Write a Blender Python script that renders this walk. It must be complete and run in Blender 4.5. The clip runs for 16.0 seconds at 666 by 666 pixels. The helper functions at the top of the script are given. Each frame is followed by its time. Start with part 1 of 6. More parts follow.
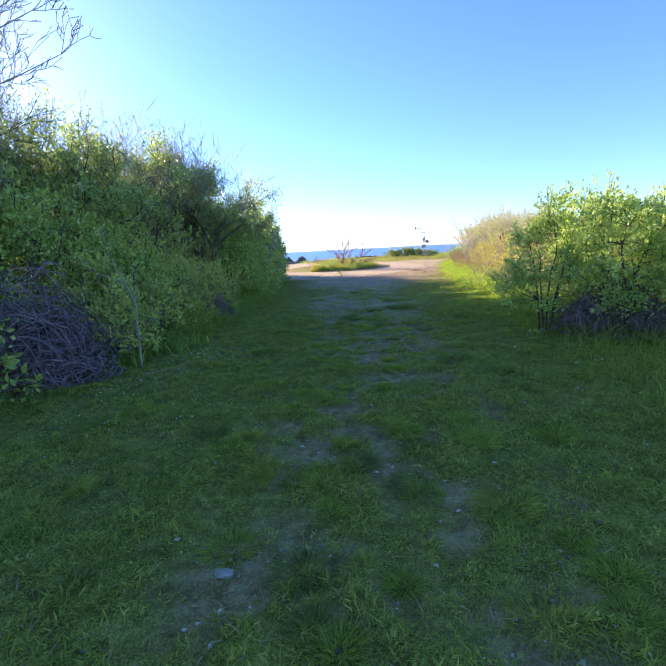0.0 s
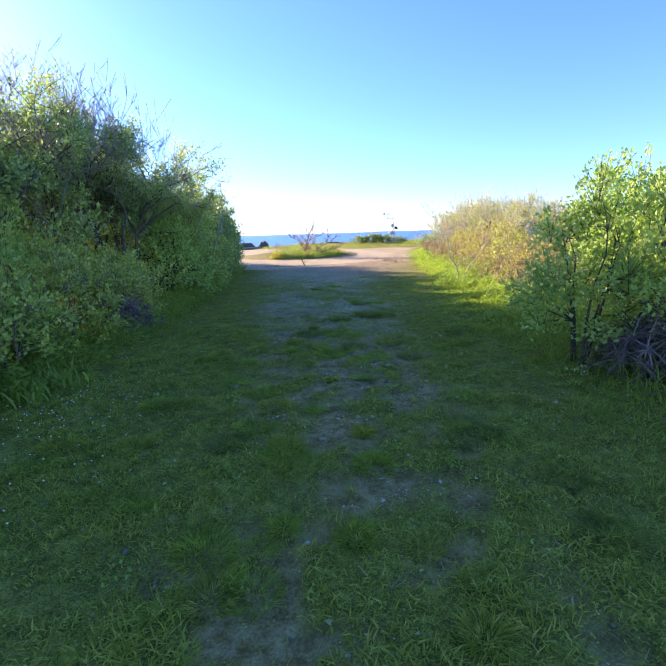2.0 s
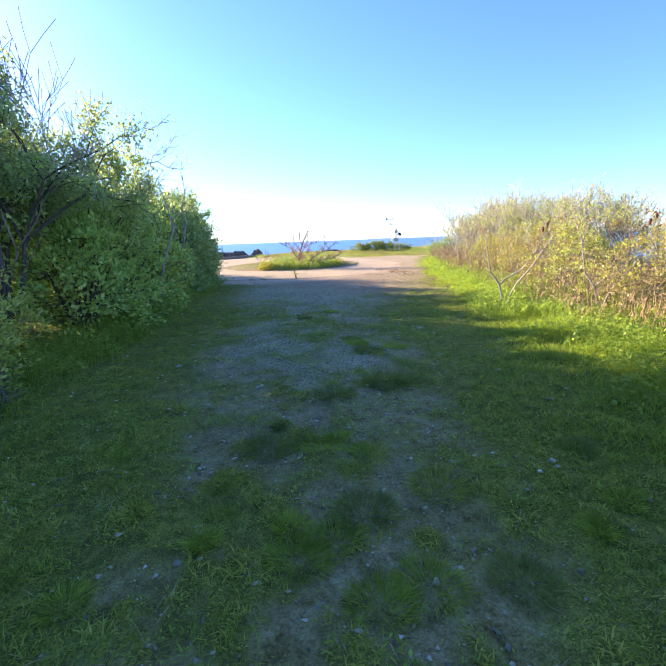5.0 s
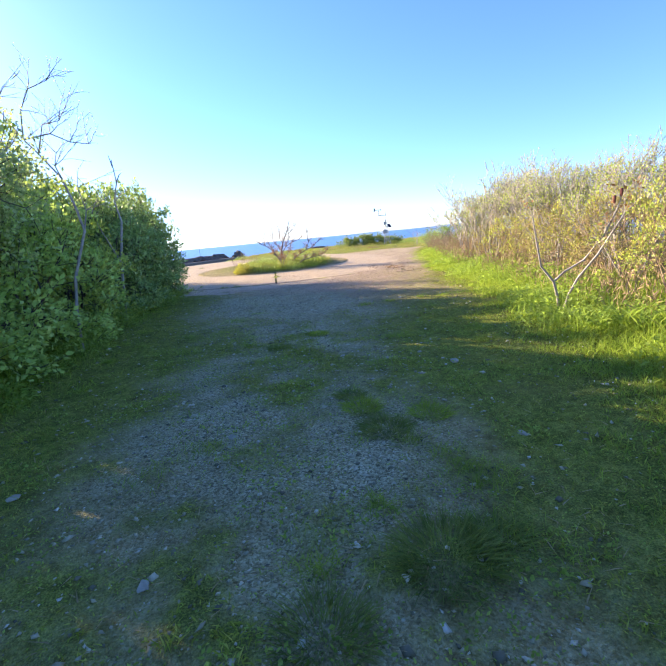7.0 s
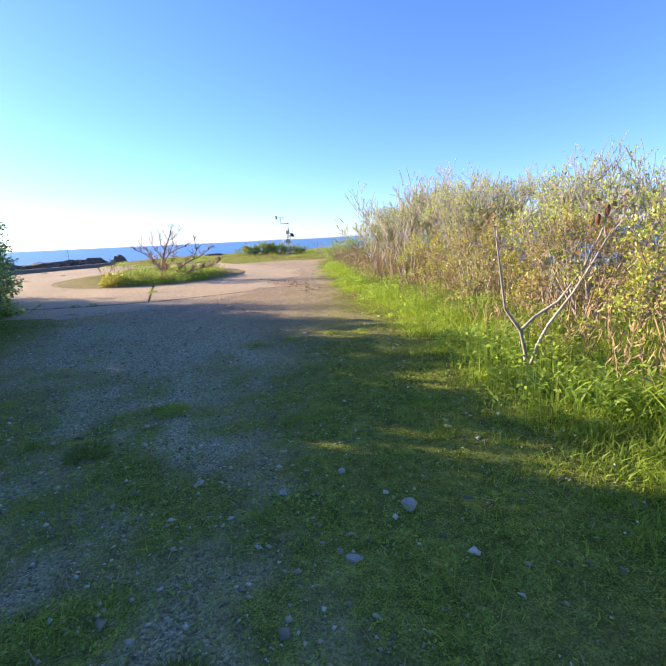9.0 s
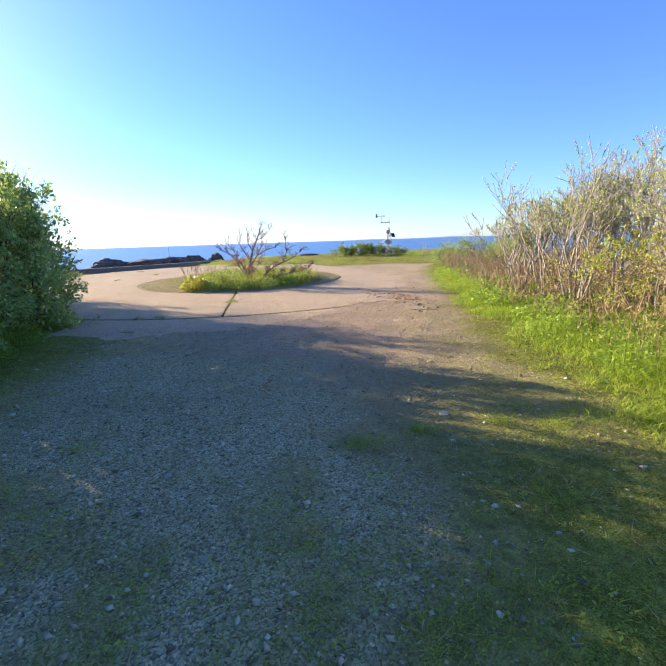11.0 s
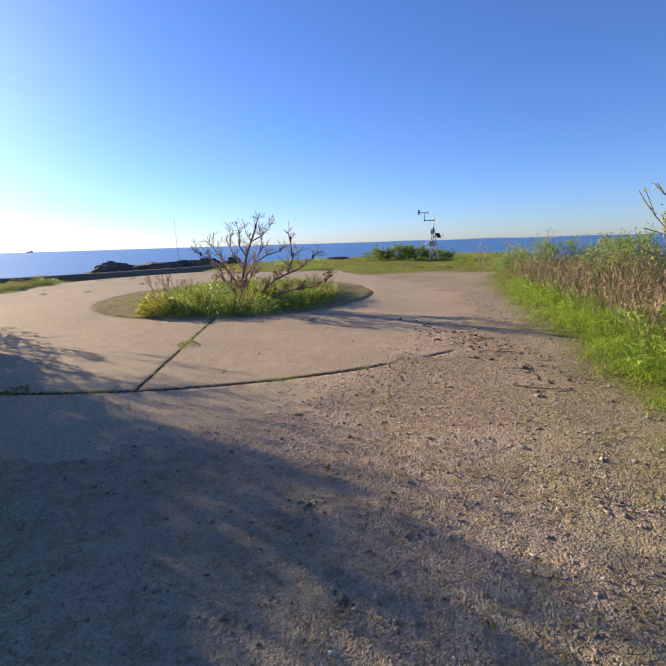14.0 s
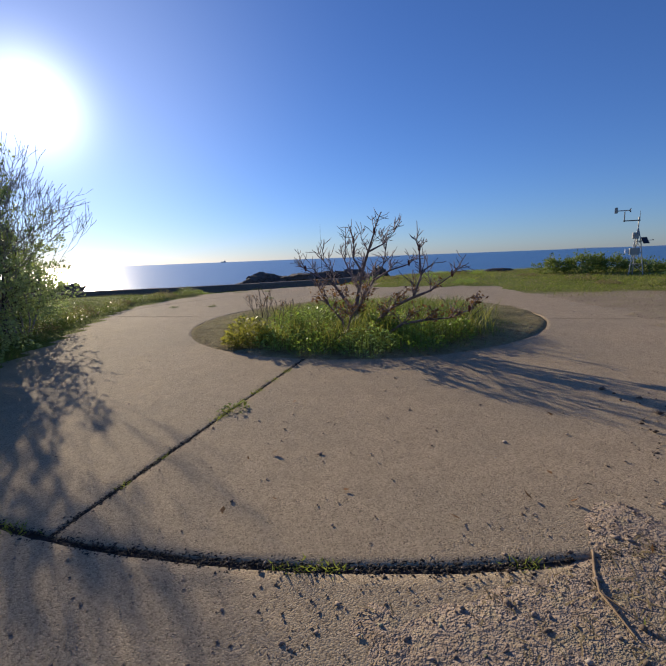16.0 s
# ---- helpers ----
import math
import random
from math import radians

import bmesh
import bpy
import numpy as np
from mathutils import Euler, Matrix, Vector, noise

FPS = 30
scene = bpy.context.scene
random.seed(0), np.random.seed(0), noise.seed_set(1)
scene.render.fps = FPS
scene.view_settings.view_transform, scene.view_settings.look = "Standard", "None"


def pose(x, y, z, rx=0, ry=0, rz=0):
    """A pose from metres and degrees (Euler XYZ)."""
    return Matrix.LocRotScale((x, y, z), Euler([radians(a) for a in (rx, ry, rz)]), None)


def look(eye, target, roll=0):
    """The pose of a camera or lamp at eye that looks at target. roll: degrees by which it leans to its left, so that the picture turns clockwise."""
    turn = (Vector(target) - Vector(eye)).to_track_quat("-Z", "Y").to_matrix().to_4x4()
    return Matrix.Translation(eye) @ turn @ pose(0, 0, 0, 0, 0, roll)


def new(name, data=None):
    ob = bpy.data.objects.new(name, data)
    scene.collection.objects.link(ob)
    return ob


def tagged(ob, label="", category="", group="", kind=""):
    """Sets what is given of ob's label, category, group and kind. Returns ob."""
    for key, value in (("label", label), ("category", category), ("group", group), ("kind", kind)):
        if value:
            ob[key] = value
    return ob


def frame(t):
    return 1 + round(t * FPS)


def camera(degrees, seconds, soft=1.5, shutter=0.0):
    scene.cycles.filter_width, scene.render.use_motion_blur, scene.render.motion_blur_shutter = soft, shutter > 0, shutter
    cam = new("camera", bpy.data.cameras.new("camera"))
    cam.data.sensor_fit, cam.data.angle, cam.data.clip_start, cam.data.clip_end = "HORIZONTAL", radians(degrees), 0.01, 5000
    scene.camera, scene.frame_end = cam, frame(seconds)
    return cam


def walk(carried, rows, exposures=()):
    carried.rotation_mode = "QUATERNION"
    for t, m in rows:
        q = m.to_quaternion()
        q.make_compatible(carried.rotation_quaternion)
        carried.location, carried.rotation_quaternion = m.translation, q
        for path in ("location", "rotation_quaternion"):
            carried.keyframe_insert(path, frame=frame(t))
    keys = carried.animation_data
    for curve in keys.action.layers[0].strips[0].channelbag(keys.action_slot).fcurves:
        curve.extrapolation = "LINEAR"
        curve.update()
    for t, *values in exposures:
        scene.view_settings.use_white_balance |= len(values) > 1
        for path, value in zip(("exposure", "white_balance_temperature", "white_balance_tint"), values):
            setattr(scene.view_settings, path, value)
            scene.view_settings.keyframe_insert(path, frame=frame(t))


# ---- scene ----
cam = camera(76.3, 16.0)
PATH = [
    (0, (0.162, 0.297, 1.366), (0.11, 2.259, 0.98), -2.9),
    (0.5, (0.132, 0.807, 1.394), (-0.182, 2.738, 0.979), -2.1),
    (1, (0.214, 1.373, 1.43), (0.106, 3.323, 1.0), -2.1),
    (1.5, (0.282, 1.88, 1.43), (0.098, 3.821, 0.986), -3.2),
    (2, (0.347, 2.456, 1.449), (0.45, 4.399, 0.988), -1.8),
    (2.5, (0.459, 2.971, 1.442), (0.542, 4.918, 0.993), -3.4),
    (3, (0.462, 3.534, 1.401), (0.452, 5.485, 0.959), -1.5),
    (3.5, (0.531, 4.05, 1.386), (0.532, 6.001, 0.946), -4.0),
    (4, (0.517, 4.585, 1.383), (0.321, 6.529, 0.956), -2.9),
    (4.5, (0.618, 5.171, 1.428), (0.714, 7.123, 0.999), -0.7),
    (4.7, (0.638, 5.388, 1.422), (0.735, 7.339, 0.992), -1.7),
    (6.8, (0.812, 8.001, 1.381), (0.969, 9.951, 0.964), -3.8),
    (7, (0.881, 8.231, 1.35), (1.021, 10.175, 0.903), -5.4),
    (7.5, (0.989, 8.762, 1.379), (1.113, 10.704, 0.917), -3.1),
    (8, (1.148, 9.286, 1.408), (1.629, 11.172, 0.945), -3.6),
    (8.5, (1.264, 9.821, 1.427), (1.701, 11.717, 0.967), -1.7),
    (9, (1.422, 10.436, 1.42), (2.007, 12.297, 0.978), -2.6),
    (9.5, (1.505, 11.061, 1.433), (1.69, 13.009, 1.022), -2.9),
    (9.7, (1.521, 11.308, 1.415), (1.614, 13.262, 1.002), -1.9),
    (11.8, (1.87, 14.734, 1.501), (2.105, 16.673, 1.069), -1.8),
    (12, (1.924, 15.06, 1.468), (2.164, 16.998, 1.036), -1.8),
    (12.5, (2.065, 15.775, 1.478), (2.242, 17.721, 1.052), -2.8),
    (13, (2.109, 16.453, 1.458), (2.133, 18.41, 1.048), -2.0),
    (13.5, (2.185, 17.175, 1.456), (2.286, 19.128, 1.038), -1.9),
    (14, (2.263, 17.86, 1.473), (2.282, 19.814, 1.056), -1.7),
    (14.5, (2.341, 18.543, 1.49), (2.565, 20.487, 1.073), -2.6),
    (15, (2.44, 19.21, 1.524), (2.366, 21.169, 1.129), -2.3),
    (15.5, (2.436, 20.023, 1.488), (2.132, 21.965, 1.122), -2.9),
    (16, (2.467, 20.691, 1.48), (1.784, 22.538, 1.129), -2.2),
]
EXPOSURES = [(0, 2.02, 6850, 13), (4.5, 2.16, 6850, 12), (7.5, 1.98, 6800, 12), (8.5, 1.76, 6750, 12), (9.5, 1.72, 6750, 11), (12, 1.40, 6800, 10), (13.5, 0.93, 6700, 10), (15, 0.74, 6600, 9), (15.5, 0.42, 6450, 8), (16, 0.0, 6250, 8)]
SKY, SUN, AUREOLE, HAZE = 0.098, 5.0, 1.3, 0.19
SKY_TINT = (0.745, 0.83, 1.16)
walk(cam, [(t, look(eye, at, roll)) for t, eye, at, roll in PATH], EXPOSURES)

# ---- sky and sun: late light from ahead and to the side, over the sea ----
SUN_AZ, SUN_EL = 53.0, 16.5          # degrees towards -x from +y, and above the horizon
SUN_DIR = Vector((-math.sin(radians(SUN_AZ)) * math.cos(radians(SUN_EL)),
                  math.cos(radians(SUN_AZ)) * math.cos(radians(SUN_EL)), math.sin(radians(SUN_EL))))
world = bpy.data.worlds.new("world")
scene.world = world
world.use_nodes = True
wn, wl = world.node_tree.nodes, world.node_tree.links
wn.clear()
sky = wn.new("ShaderNodeTexSky")
sky.sky_type, sky.sun_disc = "NISHITA", False
sky.sun_elevation, sky.sun_rotation = radians(SUN_EL), radians(-SUN_AZ)
sky.altitude, sky.air_density, sky.dust_density, sky.ozone_density = 0, 1.0, 0.15, 5.0
back = wn.new("ShaderNodeBackground")
back.inputs["Strength"].default_value = SKY
tint = wn.new("ShaderNodeMix")
tint.data_type, tint.blend_type = "RGBA", "MULTIPLY"
tint.inputs[0].default_value = 1.0
tint.inputs[7].default_value = (*SKY_TINT, 1)
wl.new(sky.outputs["Color"], tint.inputs[6])
wl.new(tint.outputs[2], back.inputs["Color"])
wout = wn.new("ShaderNodeOutputWorld")
# aureole of the low sun in the hazy air
tc = wn.new("ShaderNodeTexCoord")
dot = wn.new("ShaderNodeVectorMath")
dot.operation = "DOT_PRODUCT"
dot.inputs[1].default_value = SUN_DIR
wl.new(tc.outputs["Generated"], dot.inputs[0])
clampn = wn.new("ShaderNodeClamp")
wl.new(dot.outputs["Value"], clampn.inputs["Value"])
pw = wn.new("ShaderNodeMath")
pw.operation = "POWER"
pw.inputs[1].default_value = 340.0
wl.new(clampn.outputs["Result"], pw.inputs[0])
ml = wn.new("ShaderNodeMath")
ml.operation = "MULTIPLY"
ml.inputs[1].default_value = AUREOLE
wl.new(pw.outputs[0], ml.inputs[0])
wide_pw = wn.new("ShaderNodeMath")
wide_pw.operation = "POWER"
wide_pw.inputs[1].default_value = 16.0
wl.new(clampn.outputs["Result"], wide_pw.inputs[0])
wide_ml = wn.new("ShaderNodeMath")
wide_ml.operation = "MULTIPLY_ADD"
wide_ml.inputs[1].default_value = HAZE
wl.new(wide_pw.outputs[0], wide_ml.inputs[0])
wl.new(ml.outputs[0], wide_ml.inputs[2])
glow = wn.new("ShaderNodeBackground")
glow.inputs["Color"].default_value = (1.0, 0.97, 0.95, 1)
wl.new(wide_ml.outputs[0], glow.inputs["Strength"])
addw = wn.new("ShaderNodeAddShader")
wl.new(back.outputs[0], addw.inputs[0])
wl.new(glow.outputs[0], addw.inputs[1])
wl.new(addw.outputs[0], wout.inputs["Surface"])
sun_data = bpy.data.lights.new("sun", "SUN")
sun_data.energy, sun_data.angle, sun_data.color = SUN, radians(0.5), (1.0, 0.82, 0.60)
sun = new("sun", sun_data)
sun.matrix_world = look((0, 0, 60), Vector((0, 0, 60)) - SUN_DIR)


# ---- materials ----
class Nodes:
    """A node material under construction."""

    def __init__(self, name):
        self.mat = bpy.data.materials.new(name)
        self.mat.use_nodes = True
        self.tree = self.mat.node_tree
        self.tree.nodes.clear()
        self.out = self.add("ShaderNodeOutputMaterial")

    def add(self, kind, **inputs):
        n = self.tree.nodes.new(kind)
        for k, v in inputs.items():
            self.put(n, k.replace("_", " "), v)
        return n

    def put(self, n, key, v):
        s = n.inputs[key]
        if isinstance(v, bpy.types.NodeSocket):
            self.tree.links.new(v, s)
        else:
            s.default_value = v

    def coords(self):
        return self.add("ShaderNodeTexCoord").outputs["Object"]

    def noise(self, scale, detail=3.0, vec=None, rough=0.55):
        n = self.add("ShaderNodeTexNoise", Scale=scale, Detail=detail, Roughness=rough)
        self.put(n, "Vector", vec if vec is not None else self.coords())
        return n.outputs["Fac"]

    def voronoi(self, scale, vec=None):
        n = self.add("ShaderNodeTexVoronoi", Scale=scale)
        self.put(n, "Vector", vec if vec is not None else self.coords())
        return n

    def ramp(self, fac, stops):
        n = self.add("ShaderNodeValToRGB")
        e = n.color_ramp.elements
        while len(e) < len(stops):
            e.new(0.5)
        for el, (pos, col) in zip(e, stops):
            el.position = pos
            el.color = (*col, 1) if len(col) == 3 else col
        self.put(n, "Fac", fac)
        return n.outputs["Color"]

    def math(self, op, a, b=0.0, clamp=False):
        n = self.add("ShaderNodeMath")
        n.operation, n.use_clamp = op, clamp
        self.put(n, 0, a)
        self.put(n, 1, b)
        return n.outputs[0]

    def mix(self, fac, a, b, blend="MIX"):
        n = self.add("ShaderNodeMix")
        n.data_type, n.blend_type = "RGBA", blend
        for i, v in ((0, fac), (6, a), (7, b)):
            if isinstance(v, bpy.types.NodeSocket):
                self.tree.links.new(v, n.inputs[i])
            else:
                n.inputs[i].default_value = v if i == 0 else (*v, 1)
        return n.outputs[2]

    def bump(self, height, strength=0.5, distance=0.01):
        return self.add("ShaderNodeBump", Height=height, Strength=strength, Distance=distance).outputs["Normal"]

    def finish(self, shader):
        self.tree.links.new(shader, self.out.inputs["Surface"])
        return self.mat

    def surface(self, color, rough=0.8, normal=None, metal=0.0, spec=0.5):
        p = self.add("ShaderNodeBsdfPrincipled", Roughness=rough, Metallic=metal)
        self.put(p, "Base Color", color if isinstance(color, bpy.types.NodeSocket) else (*color, 1))
        self.put(p, "Specular IOR Level", spec)
        if normal is not None:
            self.put(p, "Normal", normal)
        return p.outputs[0]


def leaf_material(name, dark, mid, light, through_light=0.35, rough=0.5, spec=0.4, grain=5.0):
    """Leaves and blades: each one its own shade, thin enough to let light through."""
    n = Nodes(name)
    g = n.add("ShaderNodeNewGeometry")
    clump = n.math("MULTIPLY", n.math("SUBTRACT", n.noise(grain, 3.0, rough=0.6), 0.25), 1.9)
    own = n.math("MULTIPLY", g.outputs["Random Per Island"], 0.5)
    col = n.ramp(n.math("ADD", own, n.math("MULTIPLY", clump, 0.6), True), [(0.08, dark), (0.5, mid), (0.95, light)])
    s = n.surface(col, rough, spec=spec)
    tr = n.add("ShaderNodeBsdfTranslucent")
    n.put(tr, "Color", n.mix(0.5, col, (light[0] * 1.15, light[1] * 1.25, light[2] * 0.9)))
    m = n.add("ShaderNodeMixShader", Fac=through_light)
    n.tree.links.new(s, m.inputs[1])
    n.tree.links.new(tr.outputs[0], m.inputs[2])
    return n.finish(m.outputs[0])


def bark_material(name, dark, light, scale=14.0):
    n = Nodes(name)
    f = n.noise(scale, 5.0)
    col = n.ramp(f, [(0.3, dark), (0.7, light)])
    g = n.add("ShaderNodeNewGeometry")
    col = n.mix(n.math("MULTIPLY", g.outputs["Random Per Island"], 0.35), col, tuple(c * 0.5 for c in dark))
    return n.finish(n.surface(col, 0.85, n.bump(n.noise(scale * 4, 4.0), 0.6, 0.004), spec=0.2))


def plain_material(name, color, rough=0.5, metal=0.0, vary=0.25, scale=9.0):
    n = Nodes(name)
    col = n.mix(n.noise(scale, 4.0), tuple(c * (1 - vary) for c in color), tuple(min(1, c * (1 + vary)) for c in color))
    return n.finish(n.surface(col, rough, n.bump(n.noise(scale * 12, 2.0), 0.15, 0.002), metal))


def ground_material():
    n = Nodes("ground_soil_gravel_turf")
    at = n.add("ShaderNodeAttribute")
    at.attribute_name = "cover"
    sep = n.add("ShaderNodeSeparateColor")
    n.tree.links.new(at.outputs["Color"], sep.inputs["Color"])
    turf, gravel, sand = sep.outputs["Red"], sep.outputs["Green"], sep.outputs["Blue"]
    co = n.coords()
    big, fine, tiny = n.noise(0.9, 4.0, co), n.noise(9.0, 5.0, co, 0.65), n.noise(70.0, 3.0, co)
    soil = n.ramp(n.mix(0.4, fine, tiny), [(0.32, (0.10, 0.078, 0.026)), (0.5, (0.29, 0.245, 0.095)), (0.66, (0.50, 0.435, 0.19))])
    warp = n.add("ShaderNodeVectorMath")
    warp.operation = "ADD"
    n.put(warp, 0, co)
    jit = n.add("ShaderNodeTexNoise", Scale=23.0, Detail=2.0)
    n.put(jit, "Vector", co)
    sc = n.add("ShaderNodeVectorMath")
    sc.operation = "SCALE"
    n.put(sc, 0, jit.outputs["Color"])
    sc.inputs["Scale"].default_value = 0.035
    n.put(warp, 1, sc.outputs[0])
    stones = n.voronoi(95.0, warp.outputs[0])
    shade = n.add("ShaderNodeSeparateColor")
    n.tree.links.new(stones.outputs["Color"], shade.inputs["Color"])
    grey = n.ramp(shade.outputs["Red"], [(0.0, (0.13, 0.13, 0.078)), (0.5, (0.42, 0.415, 0.245)), (0.9, (0.62, 0.61, 0.40)), (1.0, (0.75, 0.75, 0.52))])
    tan = n.ramp(n.mix(0.55, shade.outputs["Green"], fine), [(0.15, (0.22, 0.165, 0.118)), (0.42, (0.48, 0.37, 0.275)), (0.8, (0.58, 0.46, 0.35)), (1.0, (0.62, 0.53, 0.43))])
    tussock, hair = n.noise(17.0, 4.0, co, 0.7), n.noise(120.0, 2.0, co, 0.7)
    mound = n.noise(4.5, 3.0, co, 0.6)
    green = n.ramp(n.mix(0.5, n.mix(0.35, tussock, mound), hair), [(0.36, (0.030, 0.042, 0.006)), (0.48, (0.145, 0.190, 0.028)), (0.60, (0.38, 0.42, 0.085))])
    wob = n.math("MULTIPLY", n.math("SUBTRACT", fine, 0.5), 1.3)
    col = n.mix(n.math("ADD", gravel, wob, True), soil, grey)
    col = n.mix(n.math("ADD", sand, n.math("MULTIPLY", wob, 0.6), True), col, tan)
    col = n.mix(n.math("MULTIPLY", n.math("ADD", turf, wob, True), 0.9), col, green)
    col = n.mix(n.math("MULTIPLY", n.math("SUBTRACT", big, 0.40), 0.6, True), col, (0.06, 0.052, 0.04))
    h = n.math("ADD", n.math("MULTIPLY", stones.outputs["Distance"], -0.5), n.math("ADD", n.math("MULTIPLY", tussock, 3.0), n.math("MULTIPLY", tiny, 0.9)))
    return n.finish(n.surface(col, 0.9, n.bump(h, 0.9, 0.02), spec=0.02))


def concrete_material(name, base):
    n = Nodes(name)
    co = n.coords()
    stain, mid, grain = n.noise(0.45, 5.0, co), n.noise(5.0, 5.0, co, 0.6), n.noise(190.0, 3.0, co, 0.7)
    dark, light = tuple(c * 0.74 for c in base), tuple(min(1, c * 1.16) for c in base)
    col = n.mix(mid, dark, light)
    col = n.mix(n.math("MULTIPLY", n.math("SUBTRACT", stain, 0.42), 2.2, True), col, tuple(c * s for c, s in zip(base, (0.76, 0.80, 0.84))))
    agg = n.voronoi(120.0, co)
    tone = n.add("ShaderNodeSeparateColor")
    n.tree.links.new(agg.outputs["Color"], tone.inputs["Color"])
    col = n.mix(0.75, col, n.ramp(tone.outputs["Red"], [(0.0, (0.30, 0.29, 0.28)), (0.25, (0.62, 0.61, 0.60)), (0.8, (0.86, 0.86, 0.86)), (1.0, (1.0, 1.0, 1.0))]), "MULTIPLY")
    hole = n.voronoi(26.0, co)
    col = n.mix(n.math("MULTIPLY", n.math("LESS_THAN", hole.outputs["Distance"], 0.09), 0.6), col, (0.10, 0.085, 0.07))
    h = n.math("ADD", n.math("MULTIPLY", grain, 1.0), n.math("ADD", n.math("MULTIPLY", tone.outputs["Red"], 0.9), n.math("MULTIPLY", agg.outputs["Distance"], -1.0)))
    rgh = n.math("ADD", n.math("MULTIPLY", mid, 0.2), 0.75)
    return n.finish(n.surface(col, rgh, n.bump(h, 0.8, 0.005), spec=0.15))


def sea_material():
    n = Nodes("sea_water")
    co = n.coords()
    mp = n.add("ShaderNodeMapping", Vector=co)
    mp.inputs["Rotation"].default_value[2] = 0.6
    mp.inputs["Scale"].default_value = (1.0, 2.2, 1.0)
    w1, w2, w3 = n.noise(0.35, 4.0, mp.outputs[0]), n.noise(0.04, 4.0, mp.outputs[0]), n.noise(0.006, 4.0, mp.outputs[0])
    col = n.mix(w3, (0.010, 0.075, 0.22), (0.02, 0.11, 0.29))
    col = n.mix(n.math("MULTIPLY", w2, 0.4), col, (0.010, 0.045, 0.11))
    h = n.math("ADD", n.math("MULTIPLY", w1, 1.0), n.math("MULTIPLY", w2, 3.0))
    return n.finish(n.surface(col, 0.28, n.bump(h, 0.55, 0.5), spec=0.35))


def rock_material(name, dark, light):
    n = Nodes(name)
    f = n.noise(3.0, 6.0, rough=0.65)
    col = n.ramp(f, [(0.3, dark), (0.65, light), (0.85, tuple(min(1, c * 1.6) for c in light))])
    return n.finish(n.surface(col, 0.85, n.bump(n.noise(16.0, 6.0), 0.9, 0.04), spec=0.25))


def pebble_material(name, stops):
    n = Nodes(name)
    g = n.add("ShaderNodeNewGeometry")
    col = n.ramp(g.outputs["Random Per Island"], stops)
    col = n.mix(n.math("MULTIPLY", n.noise(60.0, 3.0), 0.5), col, (0.05, 0.045, 0.04))
    return n.finish(n.surface(col, 0.8, n.bump(n.noise(140.0, 3.0), 0.5, 0.003), spec=0.3))


M_GROUND = ground_material()
M_CONC = concrete_material("weathered_concrete", (0.62, 0.485, 0.315))
M_WALL = concrete_material("dark_concrete", (0.27, 0.235, 0.205))
M_SEA = sea_material()
M_ROCK = rock_material("dark_rock", (0.060, 0.047, 0.041), (0.16, 0.125, 0.105))
M_STONE = rock_material("grey_stone", (0.240, 0.240, 0.187), (0.460, 0.455, 0.357))
M_PEBBLE = pebble_material("grey_chips", [(0.0, (0.126, 0.126, 0.078)), (0.45, (0.389, 0.389, 0.239)), (0.85, (0.630, 0.619, 0.422)), (1.0, (0.750, 0.750, 0.606))])
M_TANCHIP = pebble_material("tan_chips", [(0.0, (0.20, 0.145, 0.105)), (0.5, (0.38, 0.29, 0.215)), (0.9, (0.52, 0.41, 0.32)), (1.0, (0.58, 0.50, 0.42))])
M_CLOD = pebble_material("earth_clods", [(0.0, (0.07, 0.05, 0.035)), (0.6, (0.16, 0.115, 0.08)), (1.0, (0.30, 0.23, 0.17))])
M_TURF = leaf_material("short_turf", (0.095, 0.139, 0.020), (0.252, 0.315, 0.051), (0.542, 0.554, 0.132), 0.36, 0.6, 0.0, 11.0)
M_CLOVER = leaf_material("clover_leaves", (0.082, 0.145, 0.026), (0.227, 0.334, 0.064), (0.479, 0.580, 0.138), 0.35, 0.6, 0.0, 14.0)
M_STRAW = leaf_material("dry_grass", (0.20, 0.155, 0.080), (0.36, 0.285, 0.145), (0.53, 0.435, 0.25), 0.35, 0.7, 0.2)
M_LUSH = leaf_material("lush_grass", (0.080, 0.142, 0.020), (0.209, 0.308, 0.042), (0.456, 0.554, 0.094), 0.50, 0.50, 0.2)
M_WEED = leaf_material("weed_leaves", (0.082, 0.151, 0.025), (0.214, 0.321, 0.053), (0.454, 0.580, 0.113), 0.50, 0.45, 0.5)
M_LEAF_DARK = leaf_material("dark_leaves", (0.085, 0.145, 0.041), (0.235, 0.344, 0.103), (0.422, 0.531, 0.179), 0.36, 0.45, 0.35)
M_LEAF_MID = leaf_material("fresh_leaves", (0.127, 0.212, 0.044), (0.333, 0.465, 0.109), (0.617, 0.738, 0.224), 0.40, 0.45, 0.35)
M_FESCUE = leaf_material("fescue_blades", (0.053, 0.092, 0.019), (0.150, 0.211, 0.041), (0.333, 0.378, 0.096), 0.35, 0.55, 0.3)
M_LEAF_GREY = leaf_material("grey_green_leaves", (0.116, 0.168, 0.064), (0.290, 0.361, 0.137), (0.540, 0.605, 0.252), 0.38, 0.45, 0.35)
M_LEAF_YEL = leaf_material("yellow_green_leaves", (0.16, 0.19, 0.035), (0.34, 0.34, 0.065), (0.54, 0.49, 0.11), 0.45, 0.42, 0.6)
M_LEAF_OLIVE = leaf_material("olive_leaves", (0.12, 0.15, 0.04), (0.25, 0.27, 0.075), (0.40, 0.40, 0.14), 0.45, 0.42, 0.6)
